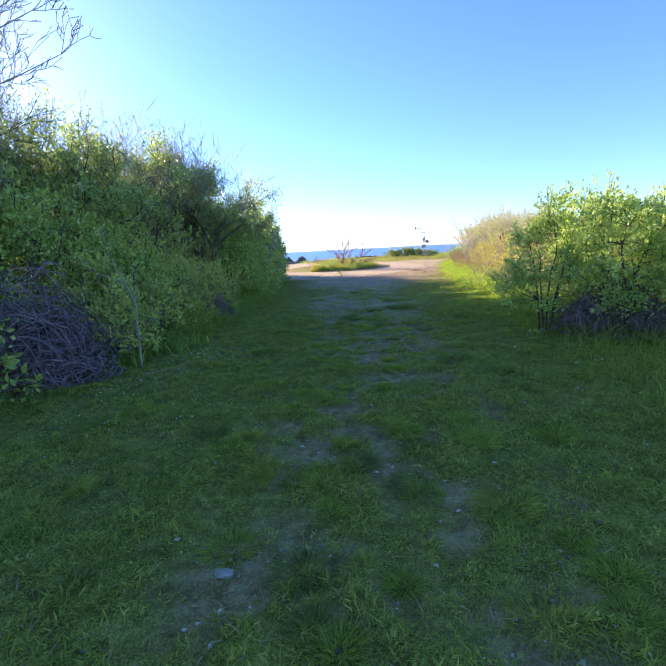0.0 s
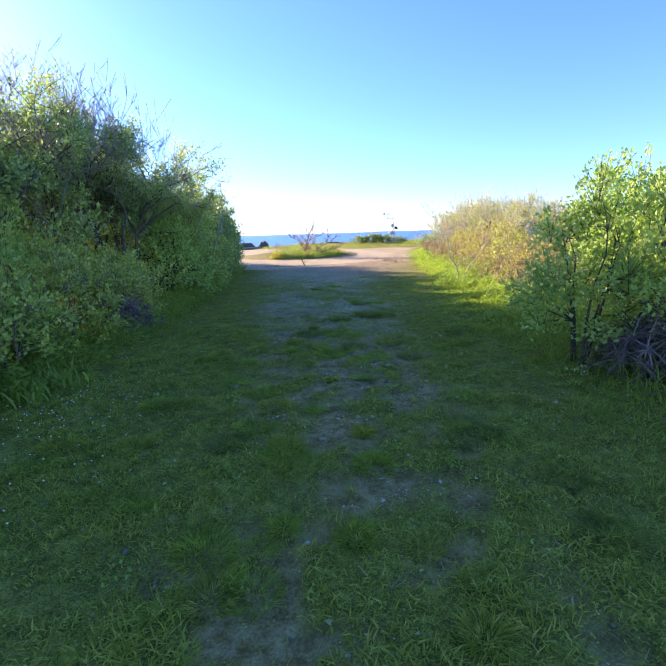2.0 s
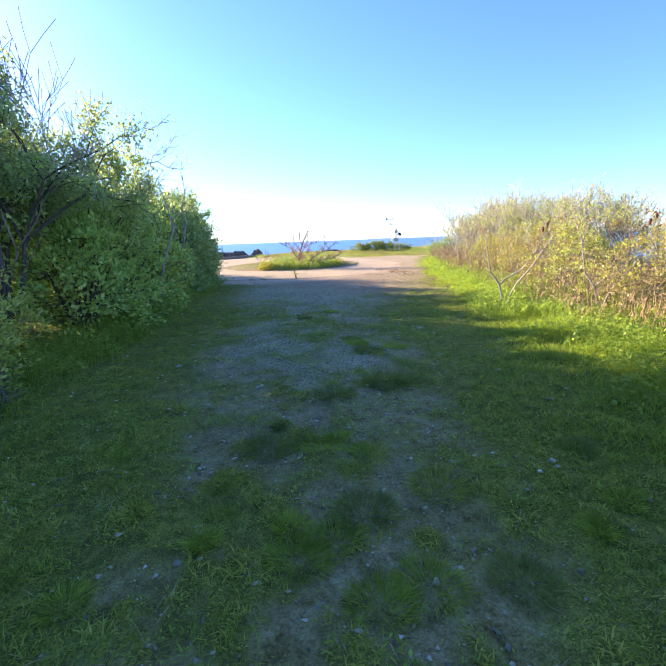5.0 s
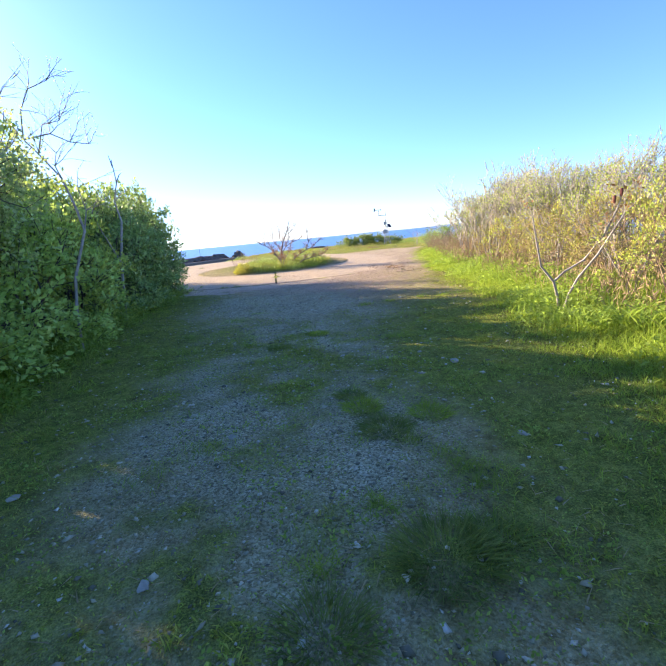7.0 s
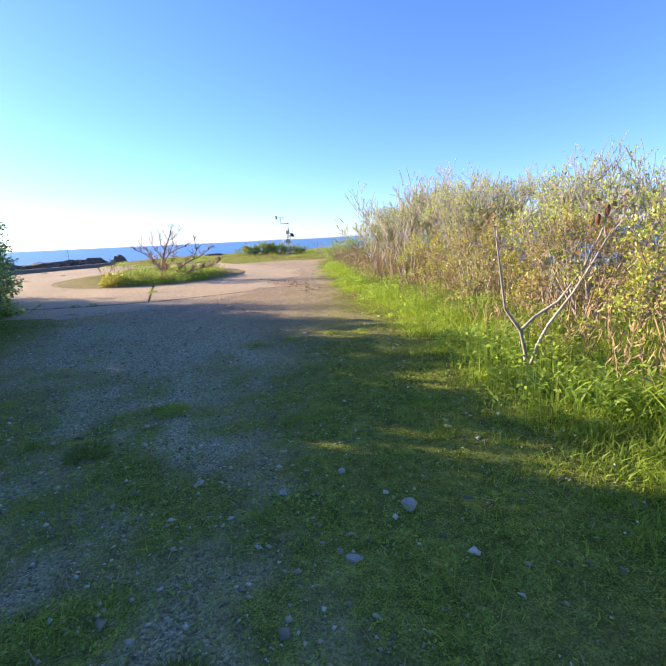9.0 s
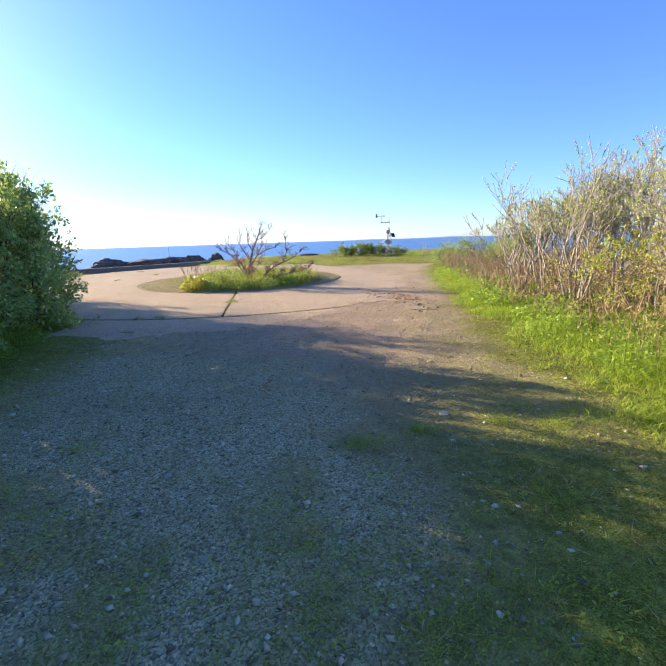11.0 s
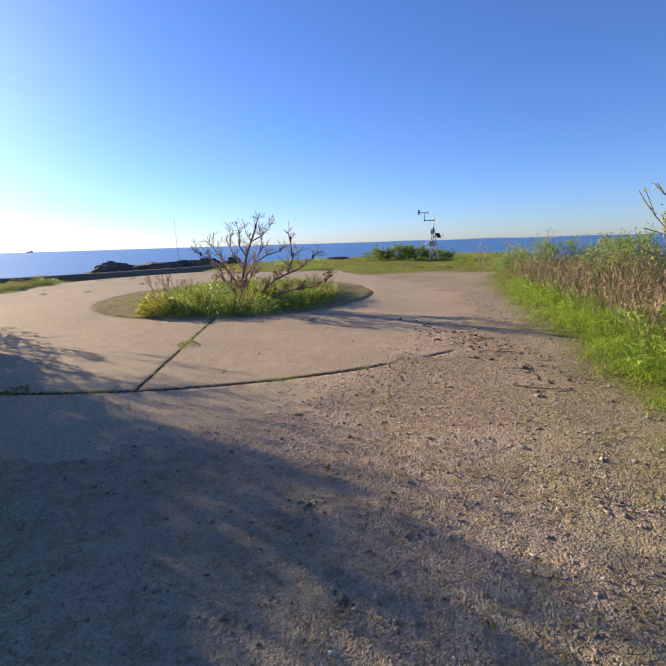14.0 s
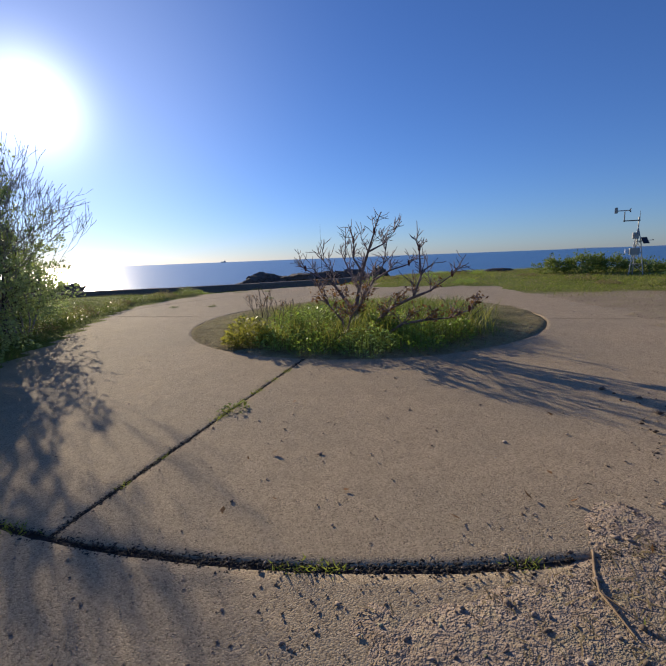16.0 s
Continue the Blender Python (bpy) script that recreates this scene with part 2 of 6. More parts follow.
M_LEAF_FRESH = leaf_material("spring_leaves", (0.149, 0.204, 0.034), (0.330, 0.413, 0.077), (0.583, 0.649, 0.153), 0.42, 0.45, 0.35)
M_LEAF_YOUNG = leaf_material("young_leaves", (0.30, 0.36, 0.06), (0.50, 0.56, 0.12), (0.68, 0.70, 0.20), 0.45, 0.45, 0.3)
M_LEAF_TAN = leaf_material("tan_dry_leaves", (0.15, 0.11, 0.05), (0.27, 0.21, 0.10), (0.40, 0.33, 0.17), 0.4, 0.7)
M_LEAF_BROWN = leaf_material("withered_leaves", (0.105, 0.053, 0.024), (0.240, 0.120, 0.045), (0.420, 0.225, 0.090), 0.25, 0.7)
M_BARK = bark_material("dark_bark", (0.07, 0.056, 0.045), (0.17, 0.14, 0.115))
M_GREYBARK = bark_material("grey_twigs", (0.25, 0.225, 0.20), (0.46, 0.42, 0.385))
M_CANE = bark_material("dead_canes", (0.165, 0.123, 0.120), (0.405, 0.315, 0.300))
M_STALK = bark_material("tan_stalks", (0.24, 0.165, 0.10), (0.48, 0.36, 0.23))
M_FRUIT = plain_material("dark_red_fruit", (0.12, 0.032, 0.022), 0.8)
M_PALEMETAL = plain_material("pale_aluminium", (0.36, 0.36, 0.35), 0.45, 0.5, 0.1)
M_DARKMETAL = plain_material("dark_metal", (0.05, 0.05, 0.055), 0.5, 0.4, 0.2)
M_WHITE = plain_material("white_plastic", (0.78, 0.78, 0.76), 0.45, 0.0, 0.06)
M_GREYBOX = plain_material("grey_enclosure", (0.34, 0.34, 0.34), 0.5, 0.0, 0.12)
M_PANEL = plain_material("solar_cells", (0.012, 0.015, 0.03), 0.2, 0.0, 0.2)
M_PETAL = plain_material("white_petals", (0.75, 0.76, 0.72), 0.7, 0.0, 0.08)
# blue of the distant air is mixed into this land colour
M_HAZE_HILL = plain_material("far_shore", (0.20, 0.29, 0.42), 1.0, 0.0, 0.15, 0.01)
M_SOILCRACK = plain_material("joint_dirt", (0.045, 0.036, 0.028), 0.95, 0.0, 0.4, 30.0)


# ---- helpers for shapes ----
def empty(name, label="", category="", group="", kind="", at=(0, 0, 0)):
    ob = new(name)
    ob.location = at
    return tagged(ob, label, category, group, kind)


def soup(name, verts, faces, material, parent=None, smooth=False):
    """One mesh from arrays: verts (n, 3), faces (m, k)."""
    verts, faces = np.asarray(verts, np.float32), np.asarray(faces, np.int32)
    me = bpy.data.meshes.new(name)
    me.vertices.add(len(verts))
    me.vertices.foreach_set("co", verts.ravel())
    k = faces.shape[1]
    me.loops.add(faces.size)
    me.polygons.add(len(faces))
    me.loops.foreach_set("vertex_index", faces.ravel())
    me.polygons.foreach_set("loop_start", np.arange(0, faces.size, k, dtype=np.int32))
    if smooth:
        me.polygons.foreach_set("use_smooth", np.ones(len(faces), bool))
    me.update(calc_edges=True)
    me.materials.append(material)
    ob = new(name, me)
    if parent is not None:
        ob.parent = parent
    return ob


def part(name, bm, material, parent=None, label=""):
    me = bpy.data.meshes.new(name)
    bm.to_mesh(me)
    bm.free()
    me.materials.append(material)
    ob = new(name, me)
    if parent is not None:
        ob.parent = parent
    return tagged(ob, label)


def vnoise(x, y, cell, seed):
    """Smooth value noise in 0..1."""
    r = np.random.RandomState(seed).rand(257, 257)
    u, v = np.asarray(x, float) / cell + 1000.3, np.asarray(y, float) / cell + 1000.7
    i, j = np.floor(u).astype(int), np.floor(v).astype(int)
    f, g = u - i, v - j
    f, g = f * f * (3 - 2 * f), g * g * (3 - 2 * g)
    i0, i1, j0, j1 = i % 257, (i + 1) % 257, j % 257, (j + 1) % 257
    return (r[i0, j0] * (1 - f) + r[i1, j0] * f) * (1 - g) + (r[i0, j1] * (1 - f) + r[i1, j1] * f) * g


def step(a, b, x):
    t = np.clip((np.asarray(x, float) - a) / (b - a), 0, 1)
    return t * t * (3 - 2 * t)


def kites(p, d, s, length, width, bend=None):
    """A leaf or blade for every row: from p along d, spread along s, its tip moved by bend."""
    n = len(p)
    length, width = np.broadcast_to(length, n)[:, None], np.broadcast_to(width, n)[:, None]
    mid = p + d * length * 0.45
    tip = p + d * length + (0 if bend is None else bend)
    v = np.stack([p, mid + s * width / 2, tip, mid - s * width / 2], 1).reshape(-1, 3)
    return v, np.arange(4 * n).reshape(n, 4)


def unit(v):
    return v / np.maximum(np.linalg.norm(v, axis=-1, keepdims=True), 1e-6)


class Wood:
    """Collects tapered tubes for one mesh of stems, and the places where leaves may grow."""

    def __init__(self, seed):
        self.v, self.f, self.n = [], [], 0
        self.rng = random.Random(seed)
        self.twigs = []
        self.least = 0.003

    def tube(self, pts, radii, sides=4):
        rings = []
        for k, (p, r) in enumerate(zip(pts, radii)):
            d = (pts[min(k + 1, len(pts) - 1)] - pts[max(k - 1, 0)])
            d = d.normalized() if d.length > 1e-6 else Vector((0, 0, 1))
            a = d.orthogonal().normalized()
            b = d.cross(a)
            for i in range(sides):
                w = 2 * math.pi * i / sides
                self.v.append(p + (a * math.cos(w) + b * math.sin(w)) * r)
            rings.append(self.n)
            self.n += sides
        for k in range(len(rings) - 1):
            for i in range(sides):
                j = (i + 1) % sides
                self.f.append((rings[k] + i, rings[k] + j, rings[k + 1] + j, rings[k + 1] + i))

    def grow(self, p, d, length, r, level, spread=0.8, kids=4, wob=0.22, lift=0.12, sides=4):
        g = self.rng
        seg = 4 if level > 0 else 3
        pts, rad = [p.copy()], [r]
        q, e = p.copy(), d.normalized()
        for k in range(seg):
            e = (e + Vector((g.gauss(0, wob), g.gauss(0, wob), g.gauss(0, wob) + lift))).normalized()
            q = q + e * length / seg
            pts.append(q.copy())
            rad.append(max(r * (1 - 0.75 * (k + 1) / seg), self.least * (0.5 if k == seg - 1 and level <= 0 else 1)))
        self.tube(pts, rad, max(sides, 4) if r > 0.015 else 3)
        if level <= 0:
            self.twigs.append((pts[1], pts[2], pts[-1]))
            return
        for c in range(kids):
            t = 0.25 + 0.75 * (c + g.random() * 0.8) / kids
            k = min(int(t * seg), seg)
            b = pts[k]
            side = Vector((g.gauss(0, 1), g.gauss(0, 1), g.gauss(0.15, 0.6)))
            side = (side - e * side.dot(e)).normalized()
            nd = (e * (1 - spread * 0.5) + side * spread).normalized()
            self.grow(b, nd, length * g.uniform(0.42, 0.68), max(rad[k] * 0.62, 0.002), level - 1, spread, kids, wob, lift, max(3, sides - 1))
        self.twigs.append((pts[-3], pts[-2], pts[-1]))

    def fork(self, p, d, length, r, level, spread=0.7, lift=0.12, ratio=0.68, keep=0.72, wob=0.13):
        """Crooked boughs that fork at their ends, each arm turning up again, down to blunt twigs."""
        g = self.rng
        e, q = d.normalized(), p.copy()
        pts, rad = [q.copy()], [r]
        seg = 3 if level > 1 else 2
        for k in range(seg):
            e = (e + Vector((g.gauss(0, wob), g.gauss(0, wob), g.gauss(0, wob) + lift))).normalized()
            q = q + e * length / seg
            pts.append(q.copy())
            rad.append(max(r * (1 - (1 - keep) * (k + 1) / seg), self.least))
        self.tube(pts, rad, 6 if r > 0.02 else 4 if r > 0.012 else 3)
        if level <= 0:
            self.twigs.append(tuple(pts))
            return
        arms = [(pts[-1], rad[-1])] * (3 if g.random() < 0.35 else 2) + ([(pts[-2], rad[-2] * 0.8)] if g.random() < 0.55 else [])
        for b, rr in arms:
            side = Vector((g.gauss(0, 1), g.gauss(0, 1), g.gauss(0.1, 0.5)))
            side = (side - e * side.dot(e)).normalized()
            nd = e * (1 - spread * 0.35) + side * spread * g.uniform(0.5, 1.1)
            self.fork(b, nd, length * ratio * g.uniform(0.75, 1.2), max(rr * 0.78, self.least), level - 1, spread, lift, ratio, keep, wob)

    def mesh(self, name, material, parent=None):
        return soup(name, [tuple(v) for v in self.v], self.f, material, parent, True)


def leaves_on(wood, name, material, parent, per_twig, size, scatter, seed, droop=0.0, low=-1.0):
    """Leaves round the twigs of a plant; low: none beneath that height."""
    r = np.random.RandomState(seed)
    tw = np.array([[tuple(a), tuple(b), tuple(c)] for a, b, c in wood.twigs])
    if len(tw) == 0:
        return None
    idx = np.repeat(np.arange(len(tw)), per_twig)
    t = r.rand(len(idx))[:, None]
    base = tw[idx, 0] * (1 - t) + tw[idx, 2] * t
    base = base + r.normal(0, scatter, base.shape)
    base = base[base[:, 2] > low]
    n = len(base)
    d = unit(r.normal(0, 1, (n, 3)) + np.array([0, 0, 0.35 - droop]))
    s = unit(np.cross(d, r.normal(0, 1, (n, 3))))
    ln = size * r.uniform(0.6, 1.35, n)
    up = np.cross(s, d) * (ln * r.uniform(-0.25, 0.25, n))[:, None]
    v, f = kites(base, d, s, ln, ln * r.uniform(0.45, 0.7, n), up)
    return soup(name, v, f, material, parent)


# ---- the lie of the land ----
RING = (-0.16, 29.8)                    # centre of the round concrete emplacement
R_IN, R_OUT, R_APRON = 3.70, 7.66, 9.6


def rise(x, y):
    """Level of the ground, without its small bumps."""
    x, y = np.asarray(x, float), np.asarray(y, float)
    return 0.015 * np.clip(y - 22.0, 0, 22)


def left_edge(y):
    return np.interp(y, [0, 4.6, 5.3, 6.3, 9.4, 12.5, 14, 18.3, 22.2, 23.5, 27, 30.6, 36], [-3.6, -3.2, -2.75, -2.4, -2.15, -1.95, -2.05, -2.6, -2.7, -3.6, -5.6, -7.9, -8.6])


def right_edge(y):
    return np.interp(y, [0, 2.9, 5.6, 9.8, 12.2, 16.5, 19.8, 23, 24, 28.6, 32.4, 34.6], [1.9, 2.2, 2.8, 3.55, 3.9, 4.7, 5.25, 5.65, 6.0, 6.9, 8.0, 9.5])


def bare(x, y):
    """How far the concrete lies open: 1 open, 0 under gravel or turf."""
    x, y = np.asarray(x, float), np.asarray(y, float)
    rr = np.hypot(x - RING[0], y - RING[1])
    wob = (vnoise(x, y, 0.55, 5) - 0.5) * 0.9 + (vnoise(x, y, 0.16, 6) - 0.5) * 0.35
    m = step(R_APRON - 0.1, R_APRON - 0.9, rr + wob * 1.2) * step(R_IN - 0.05, R_IN + 0.02, rr)
    m = m * step(0.25, -0.25, x + wob - np.interp(y, [20, 21.5, 23, 24.5, 27, 31, 36, 40], [0.2, 1.5, 3.1, 4.45, 5.3, 5.2, 3.0, 1.0]))
    m = m * step(-0.1, 0.15, x - left_edge(y) + wob * 0.35)
    m = m * step(37.6, 37.0, y + wob)
    return m


def coast(x, y):
    """Metres inland from the cliff edge, negative out to sea."""
    x, y = np.asarray(x, float), np.asarray(y, float)
    w = (vnoise(x, y, 5.0, 8) - 0.5) * 3.0
    front = np.interp(x, [-60, -18, -10, -4, 0, 6, 14], [30, 41, 44.5, 48, 50, 52, 50]) - y
    right = np.interp(y, [-40, 0, 20, 40], [15, 14, 14.5, 15.5]) - x
    return np.minimum(front, right) + w


def tussock(x, y):
    """Lumps of grass in the worn middle of the track: 1 on a lump, 0 on the trodden soil between."""
    x, y = np.asarray(x, float), np.asarray(y, float)
    n = 0.45 * vnoise(x, y * 0.85, 0.24, 31) + 0.35 * vnoise(x, y, 0.11, 32) + 0.2 * vnoise(x, y, 0.9, 33)
    return step(0.43, 0.62, n)


def land(x, y):
    x, y = np.asarray(x, float), np.asarray(y, float)
    z = rise(x, y)
    z = z + (vnoise(x, y, 1.7, 11) - 0.5) * 0.05 + (vnoise(x, y, 0.35, 12) - 0.5) * 0.028 + (vnoise(x, y, 0.1, 13) - 0.5) * 0.012
    z = z + 0.036 * tussock(x, y) * np.interp(y, [0, 8.5, 12], [1, 0.85, 0.2])
    z = z + 0.10 * step(0.0, 1.2, left_edge(y) - x) + 0.08 * step(0.0, 1.5, x - right_edge(y))
    rr = np.hypot(x - RING[0], y - RING[1])
    under = step(R_APRON + 0.2, R_APRON - 0.6, rr)
    flat = rise(x, y) + 0.014 + (vnoise(x, y, 0.25, 14) - 0.5) * 0.012
    z = z * (1 - under) + (flat + 0.02 * step(0, 1, x - right_edge(y))) * under
    z = np.where(rr < R_IN, rise(x, y) + 0.02 + 0.10 * step(R_IN, R_IN - 1.6, rr) + (vnoise(x, y, 0.3, 15) - 0.5) * 0.04, z)
    z = np.where((rr > R_IN) & (rr < R_APRON + 0.6), np.maximum(z, rise(x, y) + 0.014), z)
    z = z - 0.06 * bare(x, y)
    z = z - 0.40 * step(36.0, 39.5, y + np.clip(-x - 6, 0, 9) * 0.45) * step(-1.5, -6.0, x)
    c = coast(x, y)
    return z - 7.5 * step(0.0, -6.0, c) - 0.4 * step(2.0, -0.5, c)


def cover(x, y):
    """Shares of turf, grey gravel and tan gravel on the ground."""
    x, y = np.asarray(x, float), np.asarray(y, float)
    n1, n2, n3 = vnoise(x, y, 1.5, 21), vnoise(x, y, 0.45, 22), vnoise(x, y, 0.2, 23)
    nn = 0.45 * n1 + 0.35 * n2 + 0.2 * n3
    le, re = left_edge(y), right_edge(y)
    mid = np.interp(y, [0, 6, 12, 18, 24], [0.25, 0.6, 0.6, 0.9, 1.6])
    wid = np.interp(y, [0, 6, 10, 14, 18, 21], [1.25, 1.35, 1.8, 2.2, 3.2, 4.0])
    track = step(1.0, 0.25, np.abs(x - mid) / wid)
    gravel = track * np.interp(y, [0, 5, 8, 11, 14, 17], [0.12, 0.05, 0.12, 0.6, 0.9, 1.1])
    gravel = np.clip(gravel + (0.5 - nn) * np.interp(y, [0, 8, 12], [0.5, 0.5, 1.6]) * track, 0, 1)
    sand = step(15.0, 21.0, y + (x - 2.2) * 1.2 + (nn - 0.5) * 5) * step(0.5, -0.6, x - re + np.interp(y, [15, 20, 22.5], [0.7, 0.5, 0.1]) + (nn - 0.5) * 1.8)
    sand = np.clip(sand, 0, 1) * step(36.5, 35.3, y + (nn - 0.5) * 3 - np.clip(x - 4, 0, 5) * -0.3)
    verge = np.maximum(step(0.7, -0.3, x - le), step(-0.9, 0.3, x - re))
    worn = track * np.interp(y, [0, 4, 9, 12], [0.92, 0.78, 0.6, 0.0]) * (1.3 - 1.35 * tussock(x, y))
    turf = np.clip(1.15 - gravel * 0.95 - worn * 1.15 + (nn - 0.5) * (2.9 - 1.8 * gravel) * (0.3 + 0.7 * track) + (n3 - 0.5) * np.interp(y, [0, 7, 11], [1.3, 1.3, 0.7]) * (0.3 + 0.7 * track), 0, 1)
    turf = turf * (1 - 0.8 * sand + 0.22 * sand * step(1.4, 3.2, x + (nn - 0.5) * 3) * step(23.6, 21.6, y))
    turf = turf * (1 - 0.85 * track * step(13.5, 16.5, y))
    turf = np.maximum(turf, verge)
    turf = np.maximum(turf, step(34.2, 35.8, y + (nn - 0.5) * 1.5))
    rr = np.hypot(x - RING[0], y - RING[1])
    turf = np.where(rr < R_IN, 0.55 * step(R_IN - 0.1, R_IN - 1.5, rr) + 0.25 * nn, turf)
    gravel = np.where(rr < R_IN, 0.2, gravel * (1 - sand))
    sand = np.where(rr < R_IN, 0.35, sand)
    return turf, gravel, sand


def ground():
    xs = np.concatenate([[-700, -300, -150, -90, -60, -45, -36], np.arange(-30, -10, 1.0), np.arange(-10, -4, 0.4), np.arange(-4, -3, 0.1), np.arange(-3, 4.6, 0.075), np.arange(4.6, 7, 0.1), np.arange(7, 12, 0.25), np.arange(12, 24, 0.6), [26, 30, 40, 60]])
    ys = np.concatenate([[-700, -300, -150, -80, -40, -25, -15], np.arange(-10, 0, 0.6), np.arange(0, 13, 0.075), np.arange(13, 26, 0.1), np.arange(26, 38, 0.16), np.arange(38, 56, 0.4), [58, 62, 70]])
    gx, gy = np.meshgrid(xs, ys)
    z = land(gx, gy)
    v = np.stack([gx, gy, z], -1).reshape(-1, 3)
    nx, ny = len(xs), len(ys)
    i = (np.arange(ny - 1)[:, None] * nx + np.arange(nx - 1)[None]).ravel()
    f = np.stack([i, i + 1, i + 1 + nx, i + nx], 1)
    ob = soup("ground", v, f, M_GROUND, None, True)
    t, g, s = cover(gx, gy)
    col = np.stack([t, g, s, np.ones_like(t)], -1).reshape(-1, 4).astype(np.float32)
    a = ob.data.attributes.new("cover", "FLOAT_COLOR", "POINT")
    a.data.foreach_set("color", col.ravel())
    return tagged(ob, "headland ground of turf, grey gravel and tan sand", "ground", kind="structure")


ground()


def sea():
    r = np.concatenate([[0], np.geomspace(20, 4900, 40)])
    k = 96
    a = np.linspace(0, 2 * math.pi, k, endpoint=False)
    v = np.stack([np.outer(r, np.cos(a)), np.outer(r, np.sin(a)), np.full((len(r), k), -6.0)], -1).reshape(-1, 3)
    f = [(i * k + j, (i + 1) * k + j, (i + 1) * k + (j + 1) % k, i * k + (j + 1) % k) for i in range(1, len(r) - 1) for j in range(k)]
    return tagged(soup("water", v, f, M_SEA), "calm deep blue sea reaching to the horizon", "water", kind="structure")


sea()


def far_shore():
    """Low land far across the water."""
    v, f = [], []
    n = 90
    for i in range(n + 1):
        t = i / n
        az = radians(-8 - 66 * t)
        h = -6 + (3 + 13 * t) * (0.55 + 0.45 * math.sin(t * 9.0) ** 2) + 4 * math.sin(t * 41)
        for d, z in ((4300, -7), (4360, max(h, -4)), (4700, -7)):
            v.append((-math.sin(az) * d * 1.0, math.cos(az) * d, z))
    for i in range(n):
        for k in range(2):
            a = i * 3 + k
            f.append((a, a + 3, a + 4, a + 1))
    return tagged(soup("backdrop", v, f, M_HAZE_HILL, None, True), "low shore across the water, blue haze painted in its colour", "distant shore", kind="structure")


far_shore()


# ---- the round concrete emplacement ----
def slab_piece(name, r0, r1, a0, a1, parent, thick=0.16, lip=0.003):
    """A curved slab with rounded, slightly ragged edges."""
    n, m = max(6, int(abs(a1 - a0) / radians(0.6))), 14
    v, f = [], []
    rs = [r0, r0 + lip] + list(np.linspace(r0 + 0.08, r1 - 0.08, m - 4)) + [r1 - lip, r1]
    an = list(np.linspace(a0, a1, n))
    an = [a0, a0 + lip / r0] + an[1:-1] + [a1 - lip / r0, a1]
    ni, nj = len(an), len(rs)
    for i, a in enumerate(an):
        for j, r in enumerate(rs):
            edge = i in (0, ni - 1) or j in (0, nj - 1)
            ragged = j in (0, 1, nj - 2, nj - 1)
            rn = r0 if j < 2 else r1
            w = ((noise.noise((rn * 3.1, a * rn * 3.1, 1.7)) + noise.noise((rn * 13, a * rn * 13, 5.7))) * 0.011) if ragged else 0
            x, y = RING[0] + math.cos(a) * (r + w), RING[1] + math.sin(a) * (r + w)
            z = float(rise(x, y)) + 0.002 + noise.noise((x * 0.7, y * 0.7, 3.3)) * 0.004
            v.append((x, y, z - (0.003 if edge else 0)))
    top = len(v)
    v += [(p[0], p[1], p[2] - thick) for p in v]
    for i in range(ni - 1):
        for j in range(nj - 1):
            q = i * nj + j
            f.append((q, q + nj, q + nj + 1, q + 1))
    rim = [j for j in range(nj)] + [i * nj + nj - 1 for i in range(1, ni)] + [(ni - 1) * nj + j for j in range(nj - 2, -1, -1)] + [i * nj for i in range(ni - 2, 0, -1)]
    for k in range(len(rim)):
        a, b = rim[k], rim[(k + 1) % len(rim)]
        f.append((a, b, b + top, a + top))
    return soup(name, v, f, M_CONC, parent)


def emplacement():
    pv = empty("pavement", "round weathered concrete gun platform with open joints", "pavement", kind="structure")
    a0 = math.atan2(22.1 - RING[1], 0.2 - RING[0])
    gap = 0.010
    for q in range(4):
        s, e = a0 + q * math.pi / 2, a0 + (q + 1) * math.pi / 2
        slab_piece("slab", R_IN, R_OUT, s + gap / 5.5, e - gap / 5.5, pv)
        slab_piece("slab", R_OUT + 0.048, R_APRON + 0.1, s + 0.003 + 0.5, e - 0.003 + 0.5, pv)
    return pv


emplacement()


def zat(x, y):
    return float(land(x, y))


